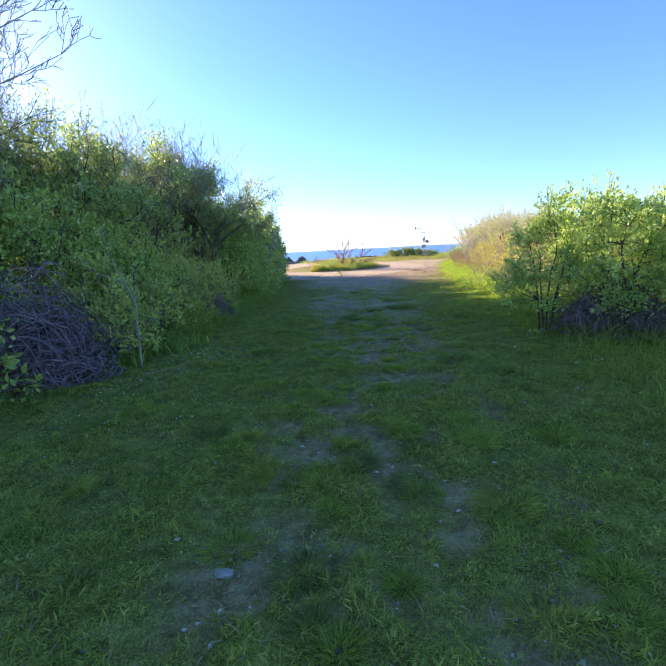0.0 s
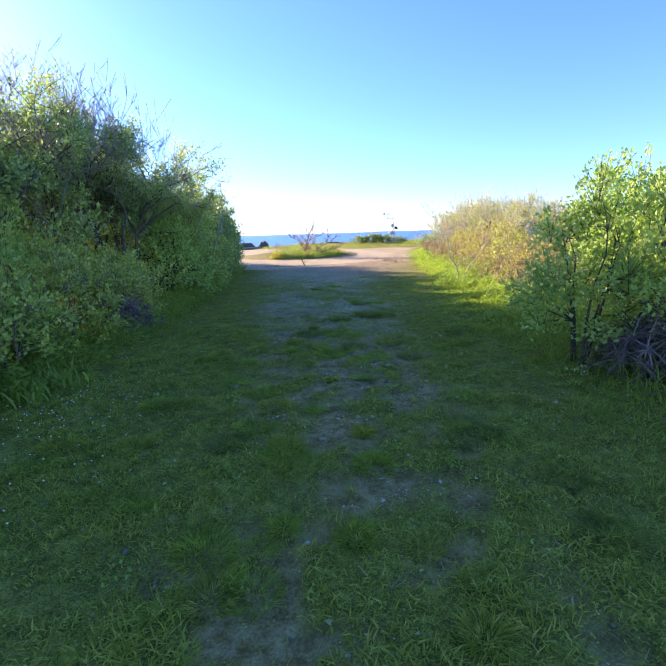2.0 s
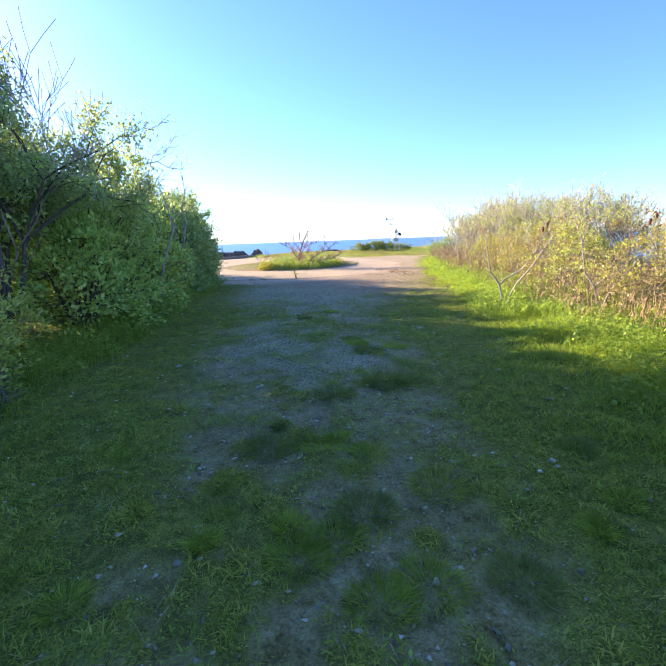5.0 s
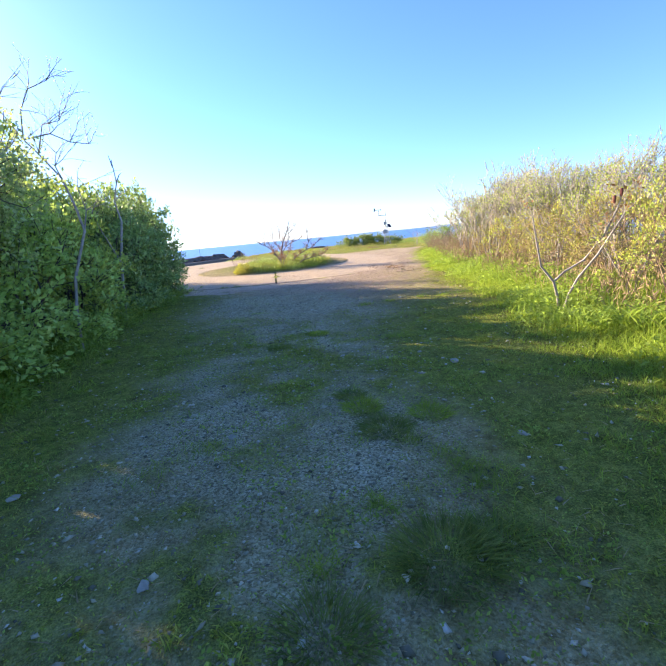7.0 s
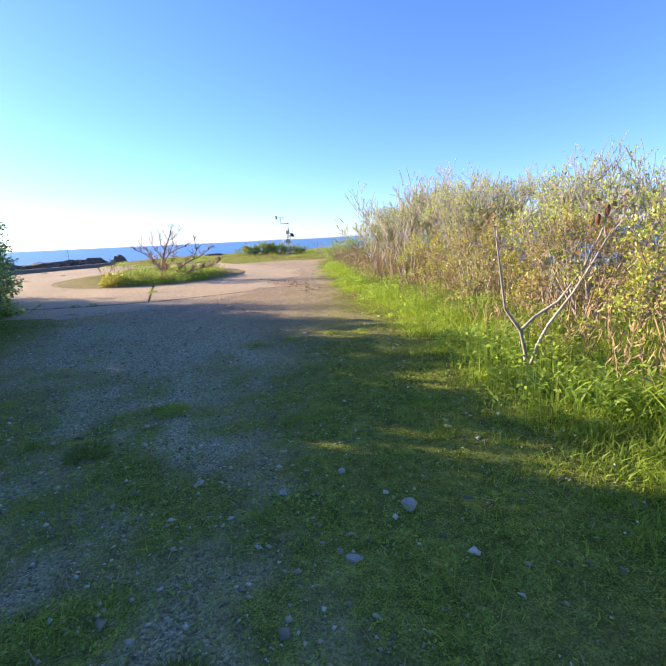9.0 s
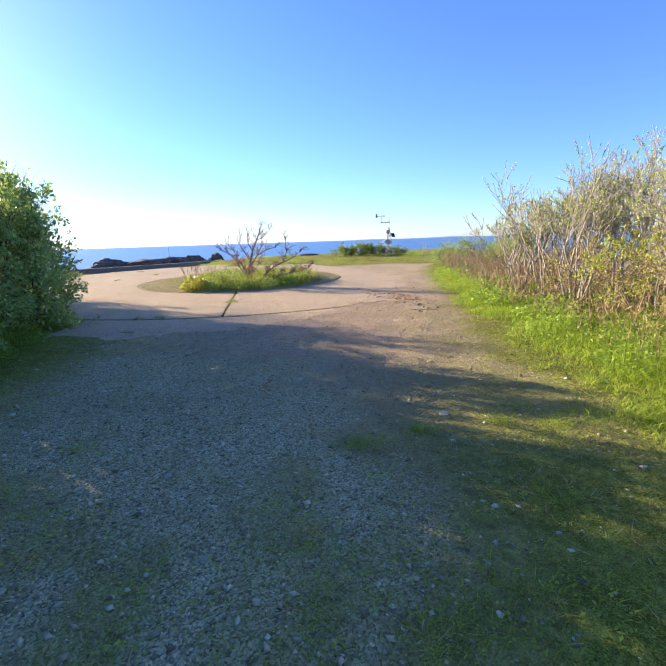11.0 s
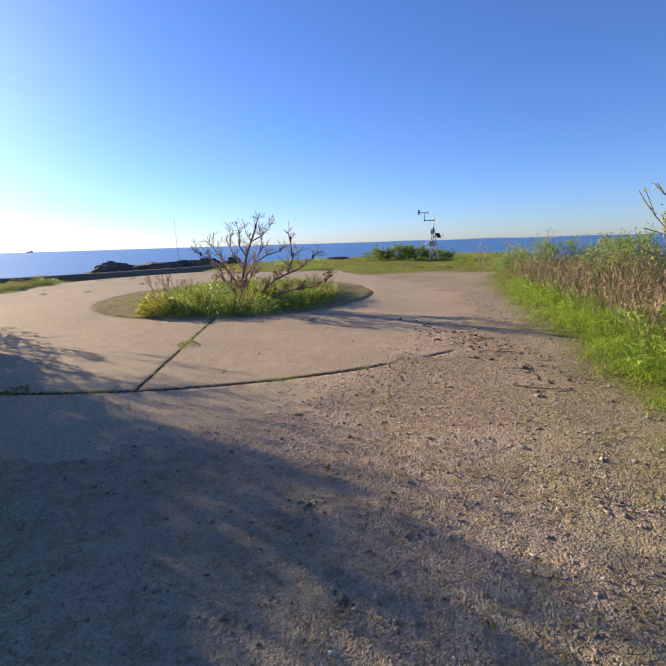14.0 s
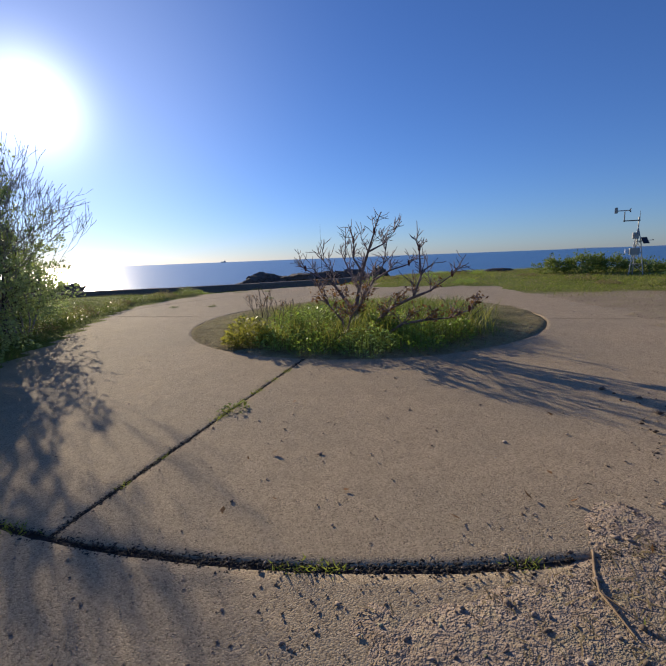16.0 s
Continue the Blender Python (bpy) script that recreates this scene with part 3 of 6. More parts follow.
# ---- shrubs and trees ----
def shrub(name, x, y, h, w, seed, leaf, size, per_clump, label, category="shrub", stems=7, bark=M_BARK, clump=0.2,
          base_r=0.02, group="", low=0.08, fullness=1.0, bottom=0.10, sprays=2, up=0.7, young=None):
    """A shrub of height h and half-width w: stems that fan out from the ground and end in pads of leaves;
    young: the paler leaves of the new shoots that stand out of the pads."""
    root = empty(name, label, category, group)
    wd = Wood(seed)
    r = np.random.RandomState(seed)
    g = wd.rng
    z = zat(x, y)
    feet = [Vector((x + math.cos(a) * 0.14 * w, y + math.sin(a) * 0.14 * w, z - 0.05)) for a in np.linspace(0, 6.0, stems)]
    nodes = []
    for f in feet:
        a = math.atan2(f.y - y, f.x - x) + g.gauss(0, 0.3)
        rr = w * g.uniform(0.3, 0.75)
        end = Vector((x + math.cos(a) * rr, y + math.sin(a) * rr, z + h * g.uniform(0.6, 0.85)))
        limb = [f] + [f.lerp(end, t) + Vector((g.gauss(0, 0.05) * w, g.gauss(0, 0.05) * w, h * 0.10 * math.sin(t * 3.1))) for t in (0.25, 0.5, 0.75)] + [end]
        wd.tube(limb, [base_r, base_r * 0.85, base_r * 0.65, base_r * 0.45, base_r * 0.25], 5)
        nodes += limb[1:]
    n = max(10, int(44 * fullness * w * (h + w) * (0.2 / clump) ** 1.5))
    d = unit(r.normal(0, 1, (n, 3)))
    d[:, 2] = np.where(d[:, 2] < -0.75, -d[:, 2], d[:, 2])
    k = r.uniform(0.4, 1.0, n) ** 0.6
    lump = 1 + 0.26 * np.sin(d[:, 0] * 4.1 + seed) * np.cos(d[:, 1] * 3.7 + seed * 2) + 0.12 * np.sin(d[:, 2] * 9.0 + d[:, 1] * 6.0 + seed)
    mid_z, half_z = h * (0.5 + bottom / 2), h * (0.5 - bottom / 2)
    wide = np.where(d[:, 2] < 0, np.maximum(np.hypot(d[:, 0], d[:, 1]), 0.35) ** -0.75, 1.0)
    d[:, :2] *= wide[:, None]
    cen = np.stack([x + d[:, 0] * w * k * lump, y + d[:, 1] * w * k * lump, z + mid_z + d[:, 2] * half_z * k * lump], 1)
    pts, out, new_pts, new_out = [], [], [], []
    for q, rad in zip(cen, r.uniform(0.6, 1.45, n) * clump):
        c = Vector(q)
        f = min(nodes, key=lambda e: (e - c).length + max(0, e.z - c.z))
        m1 = f.lerp(c, 0.5) + Vector((g.gauss(0, 0.05), g.gauss(0, 0.05), 0.03))
        wd.tube([f, m1, c], [min(base_r * 0.35, 0.006), 0.0045, 0.002], 3)
        m = int(per_clump * g.uniform(0.5, 1.2))
        # leaves sit on the upper, outer skin of the pad
        u = unit(r.normal(0, 1, (m, 3)) + np.array([0, 0, 0.75]) + unit(q - np.array([x, y, z + h * 0.4])) * 0.6)
        u = u * (rad * r.rand(m) ** 0.3)[:, None] * np.array([1.2, 1.2, 0.75])
        pts.append(q + u)
        out.append(unit(q - np.array([x, y, z + h * 0.4])) * 0.5 + u / rad * 0.5)
        for j in range(sprays):
            e = (c - Vector((x, y, z + h * 0.3))).normalized() * 0.8 + Vector((g.gauss(0, 0.5), g.gauss(0, 0.5), g.uniform(0.2, 1.1)))
            e.normalize()
            tip = c + e * rad * g.uniform(1.0, 1.9)
            wd.tube([c, tip], [0.004, 0.0015], 3)
            mm = max(4, int(per_clump * 0.15))
            t = 0.35 + 0.65 * r.rand(mm)[:, None] ** 0.6
            new_pts.append(q * (1 - t) + np.array(tip) * t + r.normal(0, 0.012 + size * 0.16, (mm, 3)))
            new_out.append(np.tile(np.array(e) * 1.3, (mm, 1)))
    wd.mesh("branchwork", bark, root)

    def leafage(nm, pp, oo, mat):
        base, lead = np.concatenate(pp), np.concatenate(oo)
        ok = base[:, 2] > z + low
        base, lead = base[ok], lead[ok]
        m = len(base)
        dd = unit(lead * 0.9 + r.normal(0, 0.7, (m, 3)) + np.array([0, 0, 0.15]))
        nn = unit(np.array([0, 0, up]) + lead * 0.7 + r.normal(0, 0.5, (m, 3)))
        ss = unit(np.cross(dd, nn))
        ln = size * r.uniform(0.55, 1.35, m)
        v, f = kites(base, dd, ss, ln, ln * r.uniform(0.45, 0.72, m), nn * (ln * r.uniform(-0.25, 0.2, m))[:, None])
        soup(nm, v, f, mat, root)

    leafage("foliage", pts, out, leaf)
    if new_pts:
        leafage("young_foliage", new_pts, new_out, young or leaf)
    return root


def airy_tree(x, y, h, w, seed, label, leaf, young, size=0.05, stems=5, per_twig=34, base_r=0.04, level=4, bark=M_BARK, group="", name="tall_shrub"):
    """A many-stemmed small tree with forking boughs and a thin crown that lets the sky through."""
    root = empty(name, label, "tree", group)
    wd = Wood(seed)
    wd.least = 0.0045
    g = wd.rng
    z = zat(x, y)
    for i in range(stems):
        a = 2 * math.pi * (i + 0.5 * g.random()) / stems
        d = Vector((math.cos(a) * w * g.uniform(0.25, 0.8), math.sin(a) * w * g.uniform(0.25, 0.8), h * 0.7))
        wd.fork(Vector((x + 0.12 * math.cos(a), y + 0.12 * math.sin(a), z - 0.05)), d, h * g.uniform(0.34, 0.42), base_r, level, 0.75, 0.10, 0.66)
    wd.mesh("trunk", bark, root)
    leaves_on(wd, "crown", leaf, root, per_twig, size, 0.10, seed, low=z + h * 0.2)
    tips = Wood(seed + 1)
    tips.twigs = wd.twigs[::3]
    leaves_on(tips, "young_foliage", young, root, per_twig, size, 0.05, seed + 1, low=z + h * 0.3)
    return root


def bare_tree(name, x, y, h, seed, label, stems=3, leaf=None, per_twig=0, size=0.03, bark=M_GREYBARK, spread=0.6, w=0.35, level=4, base_r=0.03, group="", lift=0.16, category="tree", least=0.004, ratio=0.68):
    """Crooked bare stems forking into blunt upturned twigs."""
    root = empty(name, label, category, group)
    wd = Wood(seed)
    wd.least = least
    g = wd.rng
    z = zat(x, y)
    first = h * 1.12 * (1 - ratio) / (1 - ratio ** (level + 1))
    for i in range(stems):
        a = 2 * math.pi * (i + 0.6 * g.random()) / stems
        d = Vector((math.cos(a) * w * g.uniform(0.4, 1), math.sin(a) * w * g.uniform(0.4, 1), 1))
        wd.fork(Vector((x + 0.08 * math.cos(a), y + 0.08 * math.sin(a), z - 0.05)), d, first * g.uniform(0.85, 1.1), base_r, level, spread, lift, ratio)
    wd.mesh("trunk", bark, root)
    if per_twig:
        leaves_on(wd, "crown", leaf, root, per_twig, size, 0.02, seed, low=z + 0.4)
    return root


L_LOW = "low shrub with fresh yellow-green leaves beside the track"
L_DARK = "dense dark green shrub in the hedge, hidden back row added to block sun"
L_BACK = "tall leafy shrub in the hedge with fresh green leaves"
L_BARE = "bare grey twiggy tree rising behind the hedge"
# hedge on the sunward side, front row
for k, (x, y, h, w) in enumerate([(-5.0, 4.1, 2.9, 1.1), (-4.95, 5.6, 3.0, 1.1), (-4.3, 6.9, 2.1, 1.0), (-4.15, 5.7, 1.95, 0.75), (-3.5, 7.4, 1.5, 0.75), (-4.4, 8.3, 2.1, 1.0), (-4.0, 3.4, 1.0, 0.6), (-4.6, 4.9, 2.2, 0.8)]):
    shrub("hedge_shrub", x, y, h, w, 100 + k, M_LEAF_MID, 0.060, 64, L_BACK, group="hedge shrubs", clump=0.21, bottom=-0.2, low=0.02, up=0.35, sprays=4, young=M_LEAF_FRESH)
for k, (x, y, h, w) in enumerate([(-3.15, 8.5, 1.0, 0.7), (-2.95, 9.7, 0.95, 0.62), (-3.3, 10.7, 1.05, 0.75), (-3.0, 7.2, 0.82, 0.5), (-3.35, 6.3, 1.15, 0.62), (-3.7, 9.5, 1.3, 0.8), (-2.85, 5.9, 0.7, 0.42)]):
    shrub("low_shrub", x, y, h, w, 120 + k, M_LEAF_FRESH, 0.050, 52, L_LOW, group="low shrubs", bark=M_CANE, clump=0.17, bottom=-0.1, low=0.02, base_r=0.012, up=0.35, sprays=5, young=M_LEAF_YOUNG)
shrub("hedge_shrub", -3.3, 3.9, 0.95, 0.42, 136, M_LEAF_MID, 0.085, 30, "leafy shrub with long fresh leaves beside dead brambles", group="hedge shrubs", clump=0.2, bottom=-0.1, low=0.02, base_r=0.012, up=0.35, sprays=4, young=M_LEAF_FRESH)
airy_tree(-3.8, 11.9, 4.0, 1.5, 140, "tall airy shrub with grey-green leaves and dark stems", M_LEAF_GREY, M_LEAF_MID, stems=7, per_twig=62)
airy_tree(-3.35, 13.3, 3.5, 0.9, 141, "airy grey-green shrub standing above the hedge", M_LEAF_GREY, M_LEAF_MID, stems=5, base_r=0.03, per_twig=55)
for k, (x, y, h, w) in enumerate([(-4.9, 9.3, 4.0, 1.2), (-5.4, 7.4, 3.9, 1.2), (-5.0, 12.9, 3.9, 1.2)]):
    airy_tree(x, y, h, w, 142 + 2 * k, "thin-crowned small tree rising out of the hedge", M_LEAF_GREY if k else M_LEAF_DARK, M_LEAF_MID, stems=6, group="hedge trees", name="hedge_tree")
# outermost ones mostly unseen, added with big leaves to keep sun off the track
for k, (x, y, h, w) in enumerate([(-5.5, 8.0, 3.3, 1.2), (-5.7, 10.2, 3.3, 1.3), (-5.2, 13.6, 2.7, 1.2), (-6.6, 6.4, 3.9, 1.4), (-4.6, 10.6, 2.7, 1.0), (-6.4, 4.2, 3.7, 1.3), (-7.4, 9.0, 3.3, 1.5), (-7.2, 12.2, 3.2, 1.5), (-6.8, 2.0, 3.6, 1.5), (-8.0, 5.6, 4.2, 1.6), (-7.4, 15.0, 3.6, 1.5)]):
    shrub("back_shade_shrub", x, y, h, w, 150 + k, M_LEAF_DARK if k % 2 else M_LEAF_GREY, 0.085 if x > -6.0 else 0.12, 54 if x > -6.45 else 34, "tall leafy shrub at the back of the hedge, outer ones added for shade", group="back shrubs", clump=0.28, fullness=0.95 if x > -6.45 else 0.85, sprays=3, up=0.35, young=M_LEAF_MID)
# row past x = -4.2 is hidden; its oversized leaves stop sun leaking through
for k, (x, y, h, w) in enumerate([(-3.1, 13.0, 1.9, 0.95), (-3.15, 14.7, 2.2, 1.0), (-3.4, 16.4, 2.4, 1.05), (-3.4, 18.2, 2.6, 1.0), (-3.4, 19.8, 2.7, 1.0), (-3.45, 21.2, 2.5, 0.9), (-3.6, 22.3, 2.6, 0.85), (-5.0, 15.6, 2.9, 1.3), (-5.2, 17.5, 2.9, 1.3), (-5.3, 19.8, 2.9, 1.3), (-5.3, 21.6, 2.6, 1.1), (-7.2, 18.5, 3.0, 1.5)]):
    shrub("dense_shrub", x, y, h, w, 170 + k, M_LEAF_FRESH if k == 2 else M_LEAF_MID if k < 2 else M_LEAF_DARK, 0.078 if x > -4.2 else 0.14, 58 if x > -4.2 else 28, L_DARK, group="dense shrubs", clump=0.22, low=0.03, bottom=-0.22, fullness=1.25 if x > -4.2 else 1.2, up=0.35, sprays=3, young=M_LEAF_FRESH if k == 2 else M_LEAF_MID if k < 2 else M_LEAF_DARK)
for k, (x, y, h) in enumerate([(-6.3, 7.6, 5.0), (-5.2, 9.4, 4.6), (-5.4, 12.0, 4.7), (-4.6, 10.9, 4.4), (-7.0, 9.2, 5.4), (-6.2, 13.0, 4.8), (-4.2, 12.5, 4.5), (-6.4, 5.4, 4.7)]):
    bare_tree("bare_tree", x, y, h * 0.9, 200 + k, L_BARE, 3, None, 0, 0.03, base_r=0.022, group="bare trees", level=5, spread=0.62, w=0.35, least=0.0045, lift=0.13, ratio=0.74)


def hedge_sapling(limbs, thick, seed, label, twigs, buds=3):
    """A bare grey sapling whose stems lean out of the hedge; twigs: extra budding shoots on the upper stems."""
    root = empty("bare_sapling", label, "sapling", "bare saplings")
    wd = Wood(seed)
    for i, l in enumerate(limbs):
        pts = [Vector(p) for p in l]
        r0 = thick * (1.0 if i == 0 else 0.45)
        wd.tube(pts, [max(r0 * (1 - 0.75 * k / (len(pts) - 1)), 0.004) for k in range(len(pts))], 6)
        for q in pts[max(1, len(pts) - 3):]:
            for c in range(twigs):
                d = Vector((0.6 + wd.rng.gauss(0, 0.6), wd.rng.gauss(0, 0.5), 0.55 + wd.rng.gauss(0, 0.4)))
                wd.grow(q, d, wd.rng.uniform(0.3, 0.55), 0.007, 1, 0.7, 3, 0.16, 0.03)
    wd.mesh("stemwork", M_GREYBARK, root)
    leaves_on(wd, "bud_foliage", M_LEAF_GREY, root, buds, 0.022, 0.01, seed)
    return root


hedge_sapling([[(-2.42, 14.7, 0.0), (-2.34, 14.62, 0.6), (-2.24, 14.6, 1.1), (-1.98, 14.6, 1.73), (-2.04, 14.6, 2.09), (-2.13, 14.6, 2.44), (-2.35, 14.6, 2.76), (-2.5, 14.6, 2.95), (-2.75, 14.6, 3.4)],
               [(-2.5, 14.6, 2.95), (-2.45, 14.6, 3.3), (-2.3, 14.6, 3.55), (-2.06, 14.6, 3.63)], [(-2.5, 14.6, 2.95), (-2.15, 14.6, 3.0), (-1.92, 14.6, 2.88), (-1.69, 14.6, 2.84)],
               [(-2.35, 14.6, 2.76), (-2.2, 14.55, 3.1), (-1.96, 14.5, 3.12)], [(-2.13, 14.6, 2.44), (-2.18, 14.6, 2.6), (-2.12, 14.58, 2.75)], [(-1.98, 14.6, 1.73), (-1.9, 14.6, 2.0), (-1.95, 14.6, 2.3)]],
              0.026, 241, "pale bare sapling with budding twigs leaning out of the hedge", 2)
hedge_sapling([[(-2.75, 17.3, 0.0), (-2.6, 17.25, 1.2), (-2.42, 17.2, 1.99), (-2.48, 17.2, 2.37), (-2.37, 17.2, 2.73), (-2.39, 17.2, 3.14)],
               [(-2.37, 17.2, 2.73), (-2.3, 17.2, 2.85), (-2.22, 17.2, 2.91)], [(-2.48, 17.2, 2.37), (-2.35, 17.2, 2.5), (-2.18, 17.2, 2.59)], [(-2.39, 17.2, 3.0), (-2.43, 17.2, 3.23)],
               [(-2.6, 17.25, 1.2), (-2.5, 16.4, 1.8), (-2.43, 16.0, 2.09), (-2.29, 16.0, 2.33), (-2.15, 16.0, 2.45)]],
              0.03, 242, "dark bare forked stem standing above the hedge", 0, 0)


def overhanging_tree():
    """A bare tree in the hedge whose upper limbs reach out towards the track."""
    root = empty("overhanging_tree", "bare tree with thin budding twigs reaching over the hedge", "tree")
    wd = Wood(231)
    wd.least = 0.005
    z = zat(-7.6, 7.1)
    trunk = [Vector((-7.6, 7.1, z - 0.05)), Vector((-7.5, 7.1, 1.4)), Vector((-7.2, 7.1, 2.7)), Vector((-6.7, 7.1, 3.7)), Vector((-6.3, 7.2, 4.6)), Vector((-6.2, 7.2, 5.4))]
    wd.tube(trunk, [0.07, 0.06, 0.05, 0.04, 0.025, 0.012], 6)
    for k, tip in enumerate([(-3.9, 7.3, 4.45), (-4.1, 7.1, 4.95), (-4.35, 7.4, 5.4), (-4.7, 7.0, 5.8), (-4.6, 7.2, 4.15), (-5.0, 7.5, 6.1)]):
        a, t = trunk[3 if k in (0, 4) else 4], Vector(tip)
        mids = [a, a.lerp(t, 0.35) + Vector((0, 0, -0.10)), a.lerp(t, 0.7) + Vector((0, 0, -0.12)), t]
        wd.tube(mids, [0.020, 0.015, 0.010, 0.005], 4)
        for q in mids[1:]:
            for c in range(3):
                wd.fork(q, Vector((0.8 + wd.rng.gauss(0, 0.5), wd.rng.gauss(0, 0.6), 0.5 + wd.rng.gauss(0, 0.5))), 0.30, 0.007, 2, 0.7, 0.12, 0.75)
    wd.mesh("trunk", M_GREYBARK, root)
    leaves_on(wd, "bud_foliage", M_LEAF_GREY, root, 2, 0.022, 0.01, 232)
    return root


overhanging_tree()
# hedge bending away behind the platform
for k, (x, y, h, w) in enumerate([(-4.7, 23.4, 2.72, 0.95), (-5.4, 24.8, 2.92, 0.9), (-6.3, 26.0, 3.1, 1.0), (-7.5, 27.0, 2.6, 1.0), (-7.0, 23.6, 2.6, 1.1), (-9.3, 28.2, 1.8, 1.0)]):
    shrub("hedge_end_shrub", x, y, h, w, 260 + k, M_LEAF_GREY, 0.062, 44, "grey-green shrub at the seaward end of the hedge", group="hedge end shrubs", clump=0.2, low=0.03, bottom=-0.2)
for k, (x, y, h) in enumerate([(-6.2, 25.7, 3.2), (-6.9, 26.4, 3.4), (-6.0, 24.6, 2.7), (-6.5, 26.6, 3.1)]):
    bare_tree("bare_bush", x, y, h, 270 + k, "bare twiggy bush against the low sun", 6, None, 0, 0.03, M_GREYBARK, 0.6, 0.6, 4, 0.016, "bare bushes")


def cane_heap(x, y, h, w, seed, count, label):
    """A heap of arching dead canes."""
    root = empty("bramble_heap", label, "dead brambles")
    wd = Wood(seed)
    g = wd.rng
    outer = max(1, count // 45)
    for k in range(count):
        u = Vector((g.gauss(0, 1), g.gauss(0, 1), abs(g.gauss(0, 1)))).normalized()
        u *= 0.78 + 0.5 * noise.noise(u * 1.7 + Vector((seed * 0.37, 0, 0))) + g.uniform(-0.15, 0.12)
        p = Vector((x + u.x * w * 0.9, y + u.y * w, zat(x, y) + u.z * h * g.uniform(0.3, 1.0)))
        t = Vector((g.gauss(0, 1), g.gauss(0, 1), g.gauss(0, 0.7))).normalized()
        t = (t - u * t.dot(u) * 0.8 + Vector((0, 0, -0.25))).normalized()
        ln, sag = g.uniform(0.25, 0.7), g.uniform(0.02, 0.16)
        pts = []
        for i in range(5):
            s = i / 4 - 0.5
            q = p + t * ln * s - Vector((0, 0, 1)) * sag * (2 * s) ** 2 + u * sag * 0.5 * (1 - (2 * s) ** 2)
            q.z = max(q.z, 0.02)
            pts.append(q)
        if k % outer == 0:
            lone = Wood(seed + k)
            lone.tube([q + u * 0.05 for q in pts], [0.009, 0.008, 0.0075, 0.006, 0.004], 5)
            lone.mesh("cane", M_CANE, root)
            continue
        wd.tube(pts, [0.007, 0.0065, 0.006, 0.005, 0.0035], 3)
    wd.mesh("cane_tangle", M_CANE, root)
    return root


cane_heap(-3.5, 5.1, 1.3, 0.9, 300, 1900, "heap of dead purplish bramble canes at the hedge foot")
cane_heap(-2.75, 9.5, 0.55, 0.6, 301, 500, "low tangle of dead canes under the shrubs")
cane_heap(3.9, 6.1, 0.75, 0.9, 302, 700, "tangle of dead brown canes under the shrubs")


def leaning_stick():
    wd = Wood(310)
    p = Vector((-2.46, 5.54, zat(-2.46, 5.54) - 0.05))
    pts = [p, p + Vector((0, 0.02, 0.4)), p + Vector((0.0, 0.05, 0.9)), p + Vector((-0.13, 0.1, 1.15)), p + Vector((-0.3, 0.15, 1.5)), p + Vector((-0.36, 0.16, 1.9))]
    wd.tube(pts, [0.011, 0.009, 0.008, 0.007, 0.005, 0.002], 5)
    wd.tube([pts[2], pts[2] + Vector((0.05, 0, 0.2)), pts[2] + Vector((0.03, 0.02, 0.42))], [0.007, 0.005, 0.003], 4)
    wd.tube([pts[3], pts[3] + Vector((-0.3, 0.0, 0.12)), pts[3] + Vector((-0.55, 0.02, 0.35))], [0.006, 0.004, 0.002], 4)
    ob = wd.mesh("sapling_stick", M_GREYBARK)
    return tagged(ob, "thin pale bare sapling at the hedge edge", "sapling")


leaning_stick()

# ---- the other verge ----
L_R = "leafy shrub with a dark stem on the grass verge"
for k, (x, y, h, w) in enumerate([(3.2, 6.65, 1.78, 0.50), (3.85, 6.0, 1.75, 0.66), (4.4, 7.4, 1.75, 0.8), (5.2, 6.4, 1.55, 0.85), (4.7, 5.1, 1.5, 0.8), (5.6, 8.2, 1.6, 0.9)]):
    shrub("verge_shrub", x, y, h, w, 320 + k, M_LEAF_MID, 0.046, 95, L_R, group="verge shrubs", stems=5, clump=0.19, low=0.08, bottom=-0.08, fullness=1.2, sprays=3, base_r=0.016, young=M_LEAF_FRESH if k > 3 else M_LEAF_MID)
L_Y = "sunlit shrub with small yellow-green leaves and brown twigs"
for k, (x, y, h, w) in enumerate([(5.0, 9.6, 1.2, 0.8), (5.2, 11.0, 1.25, 0.8), (5.5, 12.9, 1.3, 0.8), (5.8, 14.4, 1.35, 0.8), (6.1, 15.8, 1.35, 0.8), (6.35, 17.3, 1.35, 0.8), (6.6, 18.8, 1.3, 0.8), (6.9, 20.2, 1.2, 0.8), (6.6, 12.0, 1.4, 0.9), (7.1, 14.0, 1.5, 0.9), (7.5, 16.2, 1.5, 0.9), (8.0, 18.6, 1.4, 0.9), (6.2, 10.0, 1.4, 0.9)]):
    shrub("yellow_shrub", x, y, h, w, 340 + k, (M_LEAF_OLIVE, M_LEAF_TAN, M_LEAF_FRESH, M_LEAF_TAN)[k % 4], 0.034, 44, L_Y, group="yellow shrubs", stems=10, bark=M_STALK, clump=0.16, base_r=0.010, low=0.03, fullness=0.62, sprays=4, up=0.0, young=M_LEAF_YEL)
